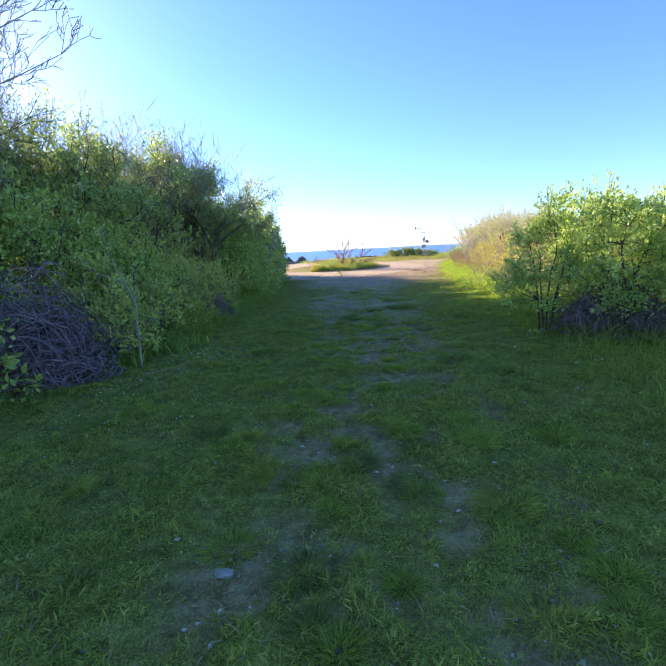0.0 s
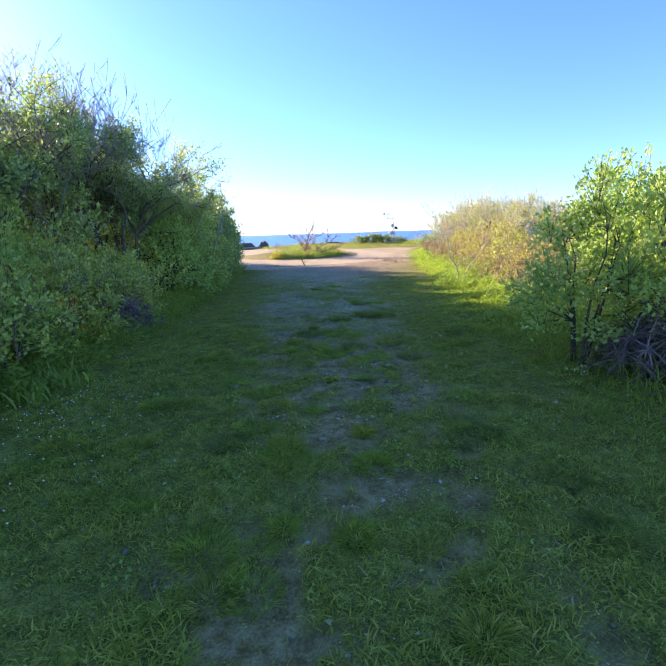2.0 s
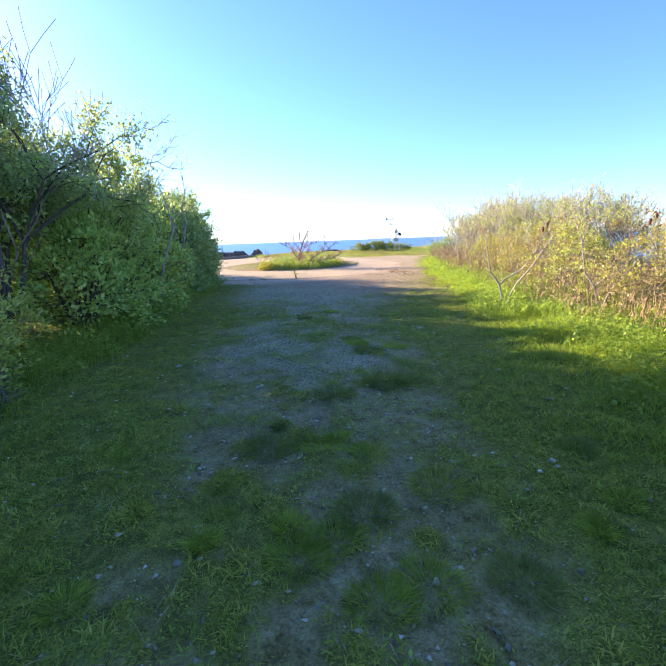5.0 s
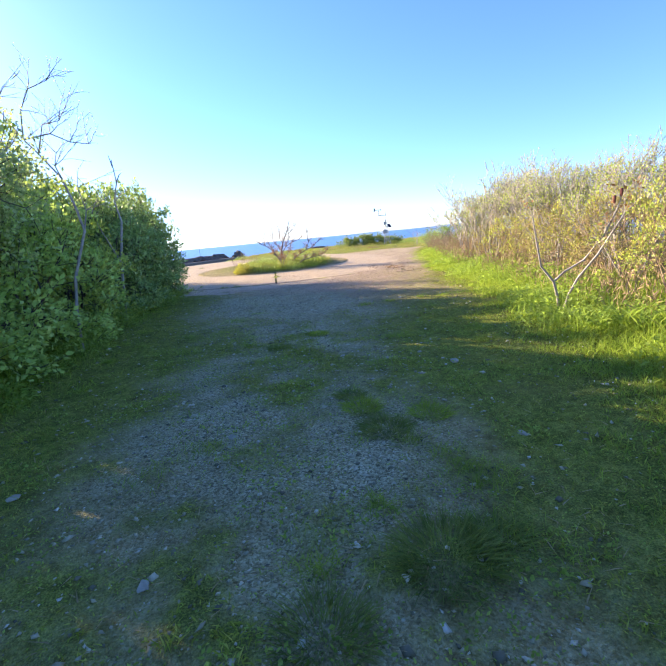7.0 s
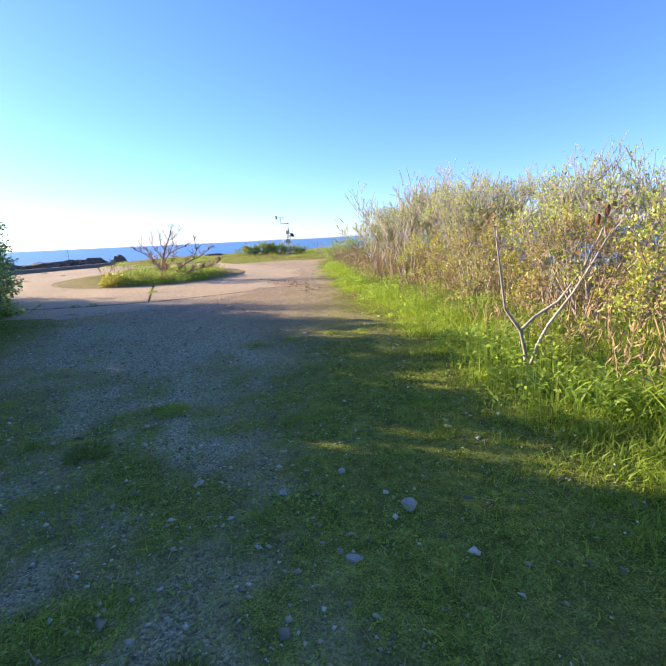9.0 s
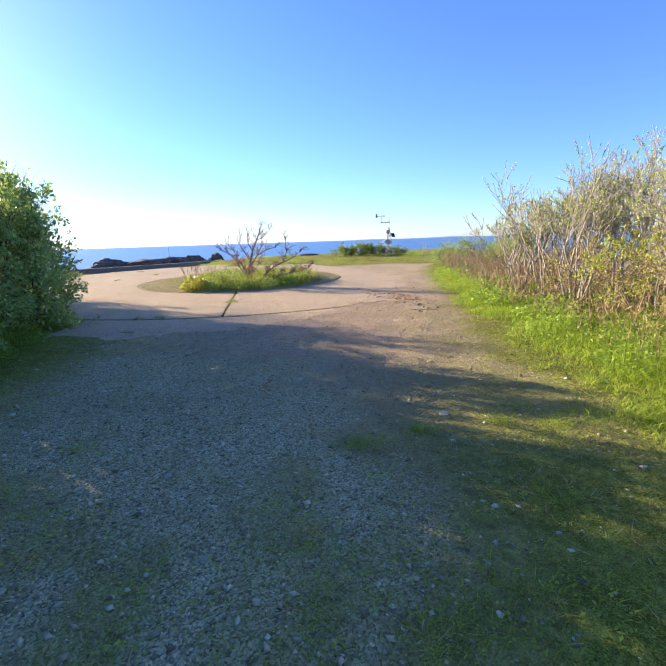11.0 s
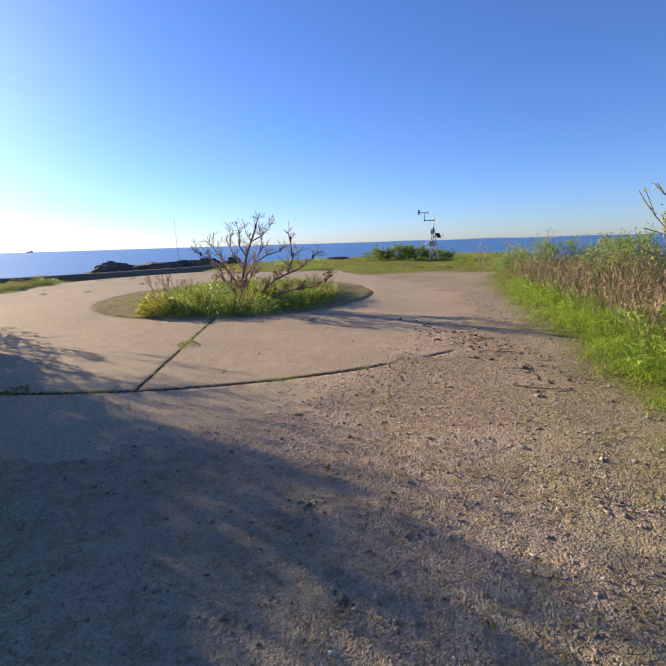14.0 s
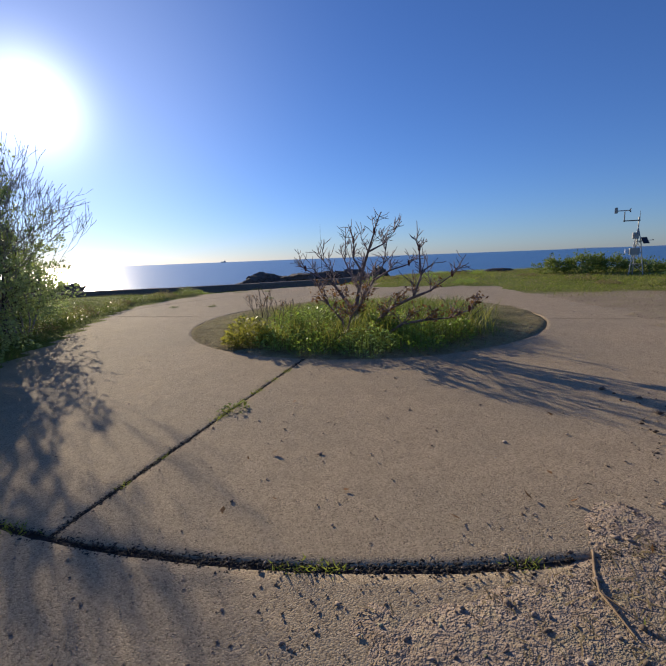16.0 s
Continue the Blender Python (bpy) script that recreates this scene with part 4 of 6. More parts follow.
for k, (x, y, h) in enumerate([(6.2, 14.6, 2.5), (6.9, 15.9, 2.7), (6.5, 17.2, 2.7), (7.4, 17.6, 2.9), (7.2, 19.0, 3.0), (6.7, 20.4, 2.9), (7.7, 20.6, 3.1), (6.9, 21.6, 2.9), (7.6, 22.2, 2.8), (6.75, 22.5, 2.6), (8.3, 19.2, 2.9), (8.4, 16.0, 2.6), (7.4, 14.8, 2.5), (7.0, 18.2, 2.8), (8.2, 21.4, 2.9)]):
    bare_tree("bare_sumac", x, y, h * 0.77, 360 + k, "bare grey many-stemmed sumac with opening buds", 7, M_LEAF_FRESH, 4, 0.036, M_GREYBARK, 0.6, 0.36, 4, 0.018 if y < 20 else 0.024, "bare sumacs", 0.16, least=0.0042 if y < 20 else 0.0055)


def fruit_head(p, parent, name="fruit_head"):
    bm = bmesh.new()
    bmesh.ops.create_icosphere(bm, subdivisions=2, radius=1)
    for v in bm.verts:
        k = 1 + 0.25 * noise.noise(v.co * 3.0)
        v.co = Vector((v.co.x * 0.021 * k, v.co.y * 0.021 * k, v.co.z * 0.055 * (1 - 0.25 * v.co.z) * k)) + p
    return part(name, bm, M_FRUIT, parent)


def forked_sumac(x, y, flip, seed, scale=1.0):
    """A young sumac: two bare forked stems with a dark red fruit head."""
    root = empty("forked_sumac", "bare forked young sumac with a dark red fruit head", "small tree", "forked sumacs")
    wd = Wood(seed)
    z = zat(x, y)
    o = Vector((x, y, z - 0.04))

    def at(a, b, c):
        return o + Vector((a * flip, b, c)) * scale

    wd.tube([at(0, 0, 0), at(-0.03, 0, 0.28), at(-0.08, 0.02, 0.5), at(-0.25, 0.04, 0.72), at(-0.3, 0.05, 1.0), at(-0.36, 0.06, 1.35)], [0.02, 0.018, 0.017, 0.013, 0.011, 0.008], 6)
    wd.tube([at(-0.08, 0.02, 0.5), at(0.05, 0.0, 0.62), at(0.3, -0.02, 0.75), at(0.55, -0.05, 1.05), at(0.68, -0.08, 1.35), at(0.72, -0.1, 1.5)], [0.015, 0.014, 0.013, 0.011, 0.009, 0.006], 6)
    wd.tube([at(0.1, 0.1, 0), at(0.2, 0.1, 0.3), at(0.3, 0.08, 0.5), at(0.55, 0.05, 0.8), at(0.72, 0.0, 1.1), at(0.86, 0.0, 1.3), at(1.1, 0.03, 1.5)], [0.02, 0.018, 0.016, 0.014, 0.012, 0.01, 0.006], 6)
    for q in (at(-0.36, 0.06, 1.35), at(0.72, -0.1, 1.5), at(1.1, 0.03, 1.5), at(0.86, 0, 1.3), at(0.55, -0.05, 1.05)):
        for i in range(3):
            d = Vector((wd.rng.gauss(0, 0.6), wd.rng.gauss(0, 0.6), 1.0))
            wd.grow(q, d, 0.3 * scale, 0.006, 0, lift=0.1)
    wd.mesh("stemwork", M_GREYBARK, root)
    fruit_head(at(0.72, -0.1, 1.58), root)
    fruit_head(at(0.66, -0.06, 1.5), root)
    leaves_on(wd, "bud_foliage", M_LEAF_BROWN, root, 5, 0.05, 0.02, seed)
    return root


forked_sumac(4.36, 13.6, 1, 390)
forked_sumac(5.35, 12.3, 1, 391, 1.0)


def stalks(name, boxes, count, h, material, label, category, seed, width=0.006):
    """Dead upright stalks, too many to count."""
    r = np.random.RandomState(seed)
    x0, x1, y0, y1 = boxes
    x, y = r.uniform(x0, x1, count), r.uniform(y0, y1, count)
    keep = (x > right_edge(y) + 0.5) & (coast(x, y) > 0.3)
    x, y = x[keep], y[keep]
    n = len(x)
    p = np.stack([x, y, land(x, y) - 0.02], 1)
    d = unit(np.stack([r.normal(0, 0.28, n), r.normal(0, 0.28, n), np.ones(n)], 1))
    s = unit(np.cross(d, r.normal(0, 1, (n, 3))))
    ln = h * r.uniform(0.5, 1.15, n)
    v, f = kites(p, d, s, ln, width * r.uniform(0.7, 1.6, n), r.normal(0, 0.06, (n, 3)) * ln[:, None])
    # seed heads and side shoots
    m = r.randint(0, n, n * 3)
    q = p[m] + d[m] * (ln[m] * r.uniform(0.45, 0.98, len(m)))[:, None]
    d2 = unit(d[m] + r.normal(0, 0.5, (len(m), 3)))
    s2 = unit(np.cross(d2, r.normal(0, 1, (len(m), 3))))
    v2, f2 = kites(q, d2, s2, r.uniform(0.05, 0.16, len(m)), r.uniform(0.006, 0.016, len(m)))
    return tagged(soup(name, np.concatenate([v, v2]), np.concatenate([f, f2 + len(v)]), material), label, category, kind="stuff")


stalks("dead_stalks", (5.5, 12.5, 21.5, 33), 9000, 0.85, M_STALK, "stand of tan dead weed stalks on the verge", "dead stalks", 400)
stalks("dead_undergrowth", (4.6, 12.5, 8, 22), 9000, 0.5, M_STALK, "tan dead stems under the sunlit shrubs", "dead stalks", 401)

# shrubs further out on the headland
for k, (x, y, h, w) in enumerate([(9.2, 31.0, 1.05, 0.9), (10.6, 30.0, 1.1, 1.0), (9.0, 33.2, 0.8, 0.8), (8.8, 27.0, 0.9, 0.8), (9.8, 28.6, 1.1, 0.9)]):
    shrub("headland_shrub", x, y, h, w, 410 + k, M_LEAF_OLIVE if k % 2 else M_LEAF_DARK, 0.045, 50, "low green shrub among dead stalks on the headland", group="headland shrubs", low=0.02, bottom=0.0, fullness=1.2, base_r=0.01)
for k, (x, y, h, w) in enumerate([(5.5, 43.6, 0.5, 0.75), (6.6, 43.4, 0.68, 0.9), (7.7, 43.8, 0.55, 0.8), (9.0, 43.5, 0.4, 0.7)]):
    shrub("mast_shrub", x, y, h, w, 420 + k, M_FESCUE, 0.08, 45, "dark low shrub beside the weather mast", group="mast shrubs", low=0.02, bottom=0.0, fullness=1.3, base_r=0.01)
for k, (x, y, h) in enumerate([(8.9, 36.0, 1.1), (9.8, 35.4, 1.2), (10.7, 34.4, 1.2), (11.8, 33.0, 1.3)]):
    bare_tree("small_sumac", x, y, h, 430 + k, "small bare sumac with dark fruit heads", 3, M_LEAF_BROWN, 2, 0.05, M_GREYBARK, 0.5, 0.5, 2, 0.014, "small sumacs", category="small tree")


# ---- island in the middle of the platform ----
def island_sumac():
    root = empty("island_sumac", "bare twisted sumac with dark fruit heads and withered leaves", "small tree")
    wd = Wood(450)
    wd.least = 0.006
    o = Vector((0.22, 28.0, zat(0.22, 28.0) - 0.05))

    def at(a, b, c):
        return o + Vector((a, b, c))

    limbs = [
        [at(0, 0, 0), at(0.0, 0, 0.35), at(0.1, -0.1, 0.72), at(0.2, -0.2, 1.05), at(0.36, -0.38, 1.38), at(0.5, -0.5, 1.68)],
        [at(0.0, 0, 0.3), at(-0.18, -0.1, 0.58), at(-0.3, -0.2, 0.8), at(-0.55, -0.3, 0.98), at(-0.8, -0.35, 1.12)],
        [at(0.0, 0.02, 0.2), at(0.12, 0.1, 0.6), at(0.3, 0.2, 0.88), at(0.6, 0.15, 1.05), at(0.95, 0.1, 1.15)],
        [at(0.4, -0.4, 0.05), at(0.6, -0.6, 0.3), at(0.85, -0.8, 0.52), at(1.2, -0.95, 0.68), at(1.32, -1.0, 1.0), at(1.3, -1.05, 1.38)],
        [at(1.2, -0.95, 0.68), at(1.45, -0.95, 0.78), at(1.75, -0.9, 1.0)],
        [at(0.7, -0.7, 0.02), at(1.0, -0.8, 0.25), at(1.35, -0.9, 0.33), at(1.7, -1.0, 0.38), at(2.0, -1.0, 0.5)],
        [at(0.1, -0.9, 0), at(0.05, -0.9, 0.3), at(-0.15, -0.95, 0.55), at(-0.3, -0.95, 0.8)],
        [at(0.1, -0.9, 0.05), at(0.2, -0.95, 0.35), at(0.4, -1.0, 0.6), at(0.5, -1.05, 0.85)],
        [at(0.2, -0.2, 1.05), at(0.08, -0.3, 1.28), at(0.1, -0.35, 1.55)],
        [at(0.1, -0.1, 0.72), at(-0.1, 0.1, 1.0), at(-0.25, 0.2, 1.25), at(-0.22, 0.2, 1.45)],
        [at(0.36, -0.38, 1.38), at(0.6, -0.3, 1.5), at(0.78, -0.3, 1.68)],
        [at(-0.3, -0.2, 0.8), at(-0.4, 0.0, 1.0), at(-0.6, 0.05, 1.25)],
        [at(0.3, 0.2, 0.88), at(0.45, 0.3, 1.15), at(0.5, 0.3, 1.4)],
    ]
    for i, l in enumerate(limbs):
        r0 = (0.048, 0.036, 0.036, 0.038, 0.024, 0.028, 0.02, 0.02, 0.024, 0.022, 0.018, 0.018, 0.02)[i]
        wd.tube(l, [max(r0 * (1 - 0.7 * k / (len(l) - 1)), 0.006) for k in range(len(l))], 6)
        for k in range(1, len(l)):
            for c in range(3):
                d = (l[k] - l[k - 1]).normalized() + Vector((wd.rng.gauss(0, 0.6), wd.rng.gauss(0, 0.6), wd.rng.uniform(0.1, 0.9)))
                wd.grow(l[k], d, wd.rng.uniform(0.2, 0.42), 0.011, 1, 0.8, 4, 0.2, 0.1)
    wd.mesh("limbwork", M_CANE, root)
    tips = [l[-1] for l in limbs[:6]] + [limbs[8][-1]] + []
    for k, q in enumerate(tips[:7]):
        fruit_head(q + Vector((0, 0, 0.03)), root)
    low = Wood(451)
    low.twigs = [t for t in wd.twigs if t[2].z < o.z + 0.95]
    leaves_on(low, "withered_foliage", M_LEAF_BROWN, root, 4, 0.055, 0.03, 452, 0.6)
    return root


island_sumac()
for k, (x, y, h) in enumerate([(-1.35, 27.6, 0.75), (-0.95, 27.4, 0.65), (-1.7, 28.0, 0.6), (2.0, 27.9, 0.6)]):
    bare_tree("island_twig", x, y, h, 460 + k, "thin bare twig standing in the island weeds", 3, M_LEAF_BROWN, 1, 0.035, M_BARK, 0.5, 0.3, 2, 0.008, "island twigs", category="twigs")


def weeds(name, x, y, h, w, seed, label, material=M_WEED, n=260, length=0.09, group="", kind=""):
    """A clump of broad-leaved weeds."""
    r = np.random.RandomState(seed)
    a, rr = r.uniform(0, 2 * math.pi, n), w * np.sqrt(r.rand(n))
    px, py = x + np.cos(a) * rr, y + np.sin(a) * rr
    top = h * (1 - (rr / w) ** 2 * 0.75)
    p = np.stack([px, py, land(px, py) + top * r.rand(n) ** 0.7], 1)
    d = unit(np.stack([np.cos(a) * 0.8 + r.normal(0, 0.5, n), np.sin(a) * 0.8 + r.normal(0, 0.5, n), r.uniform(0.1, 1.2, n)], 1))
    s = unit(np.cross(d, np.array([0, 0, 1.0]) + r.normal(0, 0.3, (n, 3))))
    ln = length * r.uniform(0.6, 1.3, n)
    v, f = kites(p, d, s, ln, ln * r.uniform(0.3, 0.5, n), np.stack([np.zeros(n), np.zeros(n), -ln * 0.3], 1))
    stem = np.stack([px, py, land(px, py) - 0.01], 1)
    v2, f2 = kites(stem, unit(p - stem + 1e-4), s, np.linalg.norm(p - stem, axis=1), 0.004)
    ob = soup(name, np.concatenate([v, v2]), np.concatenate([f, f2 + len(v)]), material)
    return tagged(ob, label, "weeds", group, kind)


for k, (x, y, h, w) in enumerate([(-0.9, 27.4, 0.4, 0.4), (-0.7, 26.75, 0.38, 0.4), (0.0, 26.6, 0.42, 0.45), (0.8, 26.7, 0.4, 0.45), (1.5, 27.0, 0.38, 0.4), (-0.4, 27.6, 0.5, 0.5), (0.9, 27.6, 0.48, 0.5), (-0.9, 28.1, 0.45, 0.5), (1.9, 27.7, 0.35, 0.4)]):
    weeds("island_weed", x, y, h, w, 474 + k, "dark leafy weed clump on the round island", M_LEAF_MID if k % 2 else M_WEED, 380, 0.075, "island weeds")
weeds("bright_weed", -1.35, 26.85, 0.46, 0.40, 470, "bright yellow-green leafy weed at the island rim", M_LEAF_YEL, 900, 0.10)
rng = np.random.RandomState(5)
for k in range(44):
    y = 8.5 + k * 0.5
    x = float(right_edge(y)) + (0.5 if y < 24 else 1.1) + rng.uniform(-0.45, 0.75)
    weeds("verge_weed", x, y + rng.uniform(-0.3, 0.3), rng.uniform(0.25, 0.5), rng.uniform(0.35, 0.6), 580 + k, "clump of broad-leaved green weeds on the verge", M_WEED, 520 if y < 20 else 420, 0.065 if y < 20 else 0.10, "verge weeds")
for k in range(17):
    y = 4.4 + k * 1.0
    x = float(left_edge(y)) - 0.15 + rng.uniform(-0.25, 0.1)
    weeds("hedge_weed", x, y, rng.uniform(0.3, 0.5), rng.uniform(0.35, 0.5), 520 + k, "clump of leafy weeds at the hedge foot", M_WEED, 420, 0.075, "hedge weeds")
for k in range(26):
    y = rng.uniform(34.6, 46.0)
    x = rng.uniform(-9.5, 10.0) if y > 37.8 else rng.choice([rng.uniform(-10, -8), rng.uniform(5.5, 10)])
    if coast(x, y) < 0.8:
        continue
    weeds("headland_weed", x, y, rng.uniform(0.12, 0.3), rng.uniform(0.3, 0.7), 620 + k, "rough weed clump in the headland grass", (M_LEAF_OLIVE, M_LEAF_TAN, M_WEED, M_LEAF_MID)[k % 4], 220, 0.085, "headland weeds", "stuff")
for k in range(14):
    y = 25.5 + k * 0.75
    x = float(left_edge(y)) - 0.35 - rng.uniform(0.0, 0.9)
    weeds("bank_weed", x, y, rng.uniform(0.15, 0.4), rng.uniform(0.3, 0.55), 650 + k, "leafy weed clump on the bank beside the platform", (M_FESCUE, M_LEAF_OLIVE, M_LEAF_TAN)[k % 3], 260, 0.08, "bank weeds", "stuff")


# ---- grass ----
def blades(name, x, y, h, w, seed, material, label, lean=0.45, category="grass"):
    r = np.random.RandomState(seed)
    n = len(x)
    p = np.stack([x, y, land(x, y) - 0.004], 1)
    a = r.uniform(0, 2 * math.pi, n)
    out = np.stack([np.cos(a), np.sin(a), np.zeros(n)], 1)
    d = unit(out * (lean * r.uniform(0.1, 1.4, n))[:, None] + np.array([0, 0, 1.0]))
    b = a + math.pi / 2 + r.normal(0, 0.5, n)
    s = np.stack([np.cos(b), np.sin(b), np.zeros(n)], 1)
    bend = out * (h * lean * 0.7)[:, None] - np.array([0, 0, 1.0]) * (h * 0.18)[:, None]
    v, f = kites(p, d, s, h, w, bend)
    return tagged(soup(name, v, f, material), label, category, kind="stuff")


def scatter(n, x0, x1, y0, y1, seed):
    r = np.random.RandomState(seed)
    return r.uniform(x0, x1, n), r.uniform(y0, y1, n), r


def turf_near():
    for nm, count, y0, y1, seed in (("turf", 340000, 0.6, 9.5, 600), ("turf", 200000, 9.5, 24, 605)):
        x, y, r = scatter(count, -4.2, 6.2, y0, y1, seed)
        t, g, s = cover(x, y)
        lump = tussock(x, y)
        clump = vnoise(x, y, 0.28, 601) * 0.6 + vnoise(x, y, 0.11, 602) * 0.4
        prob = t * (0.35 + 0.65 * np.maximum(lump * 0.8, step(0.35, 0.65, clump))) * (1 - 0.9 * bare(x, y))
        keep = r.rand(len(x)) < prob * np.interp(y, [0, 9, 14, 24], [1, 0.95, 0.7, 0.6])
        x, y, c, lump = x[keep], y[keep], clump[keep], lump[keep]
        h = (0.017 + 0.016 * step(0.4, 0.75, c) + 0.018 * lump) * r.uniform(0.5, 1.4, len(x)) * np.interp(y, [0, 8, 11], [1, 1, 0.65])
        blades(nm, x, y, h, 0.0066 * r.uniform(0.6, 1.5, len(x)), seed + 3, M_TURF, "short trodden turf in lumps on the track", 0.8)


def straw_near():
    x, y, r = scatter(170000, -2.5, 5.8, 0.6, 23, 610)
    t, g, s = cover(x, y)
    keep = r.rand(len(x)) < (0.15 + 0.4 * s + 0.2 * g + 1.2 * step(1.6, 3.0, x) * step(14.5, 17, y)) * (1 - bare(x, y)) * vnoise(x, y, 0.5, 611)
    x, y = x[keep], y[keep]
    blades("dry_litter", x, y, 0.03 * r.uniform(0.5, 1.6, len(x)), 0.006 * r.uniform(0.6, 1.4, len(x)), 612, M_STRAW, "dry straw litter among the turf", 2.2, "dry grass")


def tufts():
    r = np.random.RandomState(620)
    px, py, ph = [], [], []
    for k in range(260):
        y = r.uniform(0.9, 16.5)
        x = r.uniform(float(left_edge(y)) + 0.2, float(right_edge(y)) + 0.1)
        t, g, s = cover(x, y)
        if r.rand() > 0.35 + 0.6 * float(t):
            continue
        n = r.randint(80, 220)
        rad = r.uniform(0.05, 0.16)
        px.append(x + r.normal(0, rad, n))
        py.append(y + r.normal(0, rad * 0.8, n))
        ph.append(r.uniform(0.045, 0.085) * r.uniform(0.6, 1.3, n))
    x, y, h = np.concatenate(px), np.concatenate(py), np.concatenate(ph)
    blades("grass_tufts", x, y, h, 0.004 * r.uniform(0.6, 1.4, len(x)), 621, M_LUSH, "darker grass tufts standing out of the turf", 0.8)


def grass_clump(x, y, rad, h, n, seed):
    """One dense tussock of fine grass."""
    r = np.random.RandomState(seed)
    a, q = r.uniform(0, 2 * math.pi, n), rad * np.sqrt(r.rand(n))
    px, py = x + np.cos(a) * q, y + np.sin(a) * q
    out = np.stack([np.cos(a) * (0.25 + q / rad), np.sin(a) * (0.25 + q / rad), np.zeros(n)], 1) + r.normal(0, 0.25, (n, 3)) * np.array([1, 1, 0])
    ln = h * r.uniform(0.55, 1.2, n)
    d = unit(out * 0.6 + np.array([0, 0, 1.0]))
    s = unit(np.cross(d, r.normal(0, 1, (n, 3))))
    p = np.stack([px, py, land(px, py) - 0.006], 1)
    v, f = kites(p, d, s, ln, 0.0036 * r.uniform(0.7, 1.4, n), out * (ln * 0.45)[:, None] - np.array([0, 0, 1.0]) * (ln * 0.2)[:, None])
    ob = soup("grass_clump", v, f, (M_FESCUE if seed % 3 else M_LUSH) if y > 8.5 else (M_LUSH, M_FESCUE, M_TURF, M_LUSH)[seed % 4])
    return tagged(ob, "dense tussock of fine grass on the track", "grass", "grass clumps")


def grass_clumps():
    r = np.random.RandomState(624)
    spots = [(1.39, 10.92, 0.19, 0.11), (0.31, 8.44, 0.17, 0.10), (-0.46, 2.67, 0.14, 0.09), (1.37, 9.7, 0.24, 0.14), (1.75, 11.1, 0.16, 0.09), (0.84, 9.43, 0.19, 0.11), (1.62, 9.75, 0.16, 0.1), (1.27, 11.3, 0.16, 0.1), (1.22, 11.6, 0.14, 0.09), (0.55, 13.6, 0.16, 0.08), (1.1, 14.2, 0.15, 0.08),
             (0.15, 5.0, 0.16, 0.09), (-0.2, 4.2, 0.15, 0.09), (0.9, 7.7, 0.19, 0.10), (1.35, 7.9, 0.17, 0.10), (0.55, 7.4, 0.15, 0.09), (1.1, 7.2, 0.16, 0.09), (-0.9, 3.4, 0.16, 0.09), (0.5, 3.3, 0.13, 0.08)]
    for k in range(85):
        y = r.uniform(1.5, 9.0)
        spots.append((0.15 + 0.06 * y + r.normal(0, 0.95), y, r.uniform(0.06, 0.16), r.uniform(0.055, 0.10)))
    for k, (x, y, q, h) in enumerate(spots):
        grass_clump(x, y, q * 0.85, h * 0.8, int(260 + 14000 * q * q), 6200 + k)


def verge_grass():
    x, y, r = scatter(250000, -4.6, 8.6, 0.8, 34, 630)
    lo, ro = left_edge(y) - x, x - right_edge(y)
    c = vnoise(x, y, 0.6, 631)
    dens = np.maximum(step(-0.5, 0.3, lo + (c - 0.5)) * step(1.6, 0.6, lo), step(-0.6, 0.4, ro + (c - 0.5) * 1.2) * step(3.2, 1.8, ro)) * (y < 30)
    keep = r.rand(len(x)) < dens * 0.9
    x, y, c, lo, ro = x[keep], y[keep], c[keep], lo[keep], ro[keep]
    h = np.clip(0.10 + 0.22 * step(-0.3, 0.6, np.maximum(lo, ro)) * (0.4 + c), 0.06, 0.42) * r.uniform(0.55, 1.3, len(x))
    blades("verge_grass", x, y, h, 0.007 * r.uniform(0.6, 1.5, len(x)), 632, M_LUSH, "long lush green grass along the verges", 0.55)


def verge_sward():
    """Thick low grass where the far verge meets the gravel."""
    x, y, r = scatter(260000, 2.2, 8.2, 8.0, 30, 634)
    ro = x - right_edge(y)
    c = 0.6 * vnoise(x, y, 0.5, 635) + 0.4 * vnoise(x, y, 0.18, 636)
    keep = (r.rand(len(x)) < step(-0.55, 0.2, ro + (c - 0.5) * 1.6 - np.interp(y, [8, 13, 16], [-0.6, -0.4, 0.15])) * step(2.4, 1.2, ro) * (0.35 + 0.65 * step(0.35, 0.6, c))) & (bare(x, y) < 0.3) & (r.rand(len(x)) < step(27, 24, y))
    x, y, c, ro = x[keep], y[keep], c[keep], ro[keep]
    h = (0.05 + 0.10 * step(-0.8, 0.4, ro) * (0.4 + c)) * r.uniform(0.55, 1.35, len(x))
    blades("verge_sward", x, y, h, 0.008 * r.uniform(0.6, 1.5, len(x)), 637, M_LUSH, "thick bright grass at the gravel's edge", 0.5)


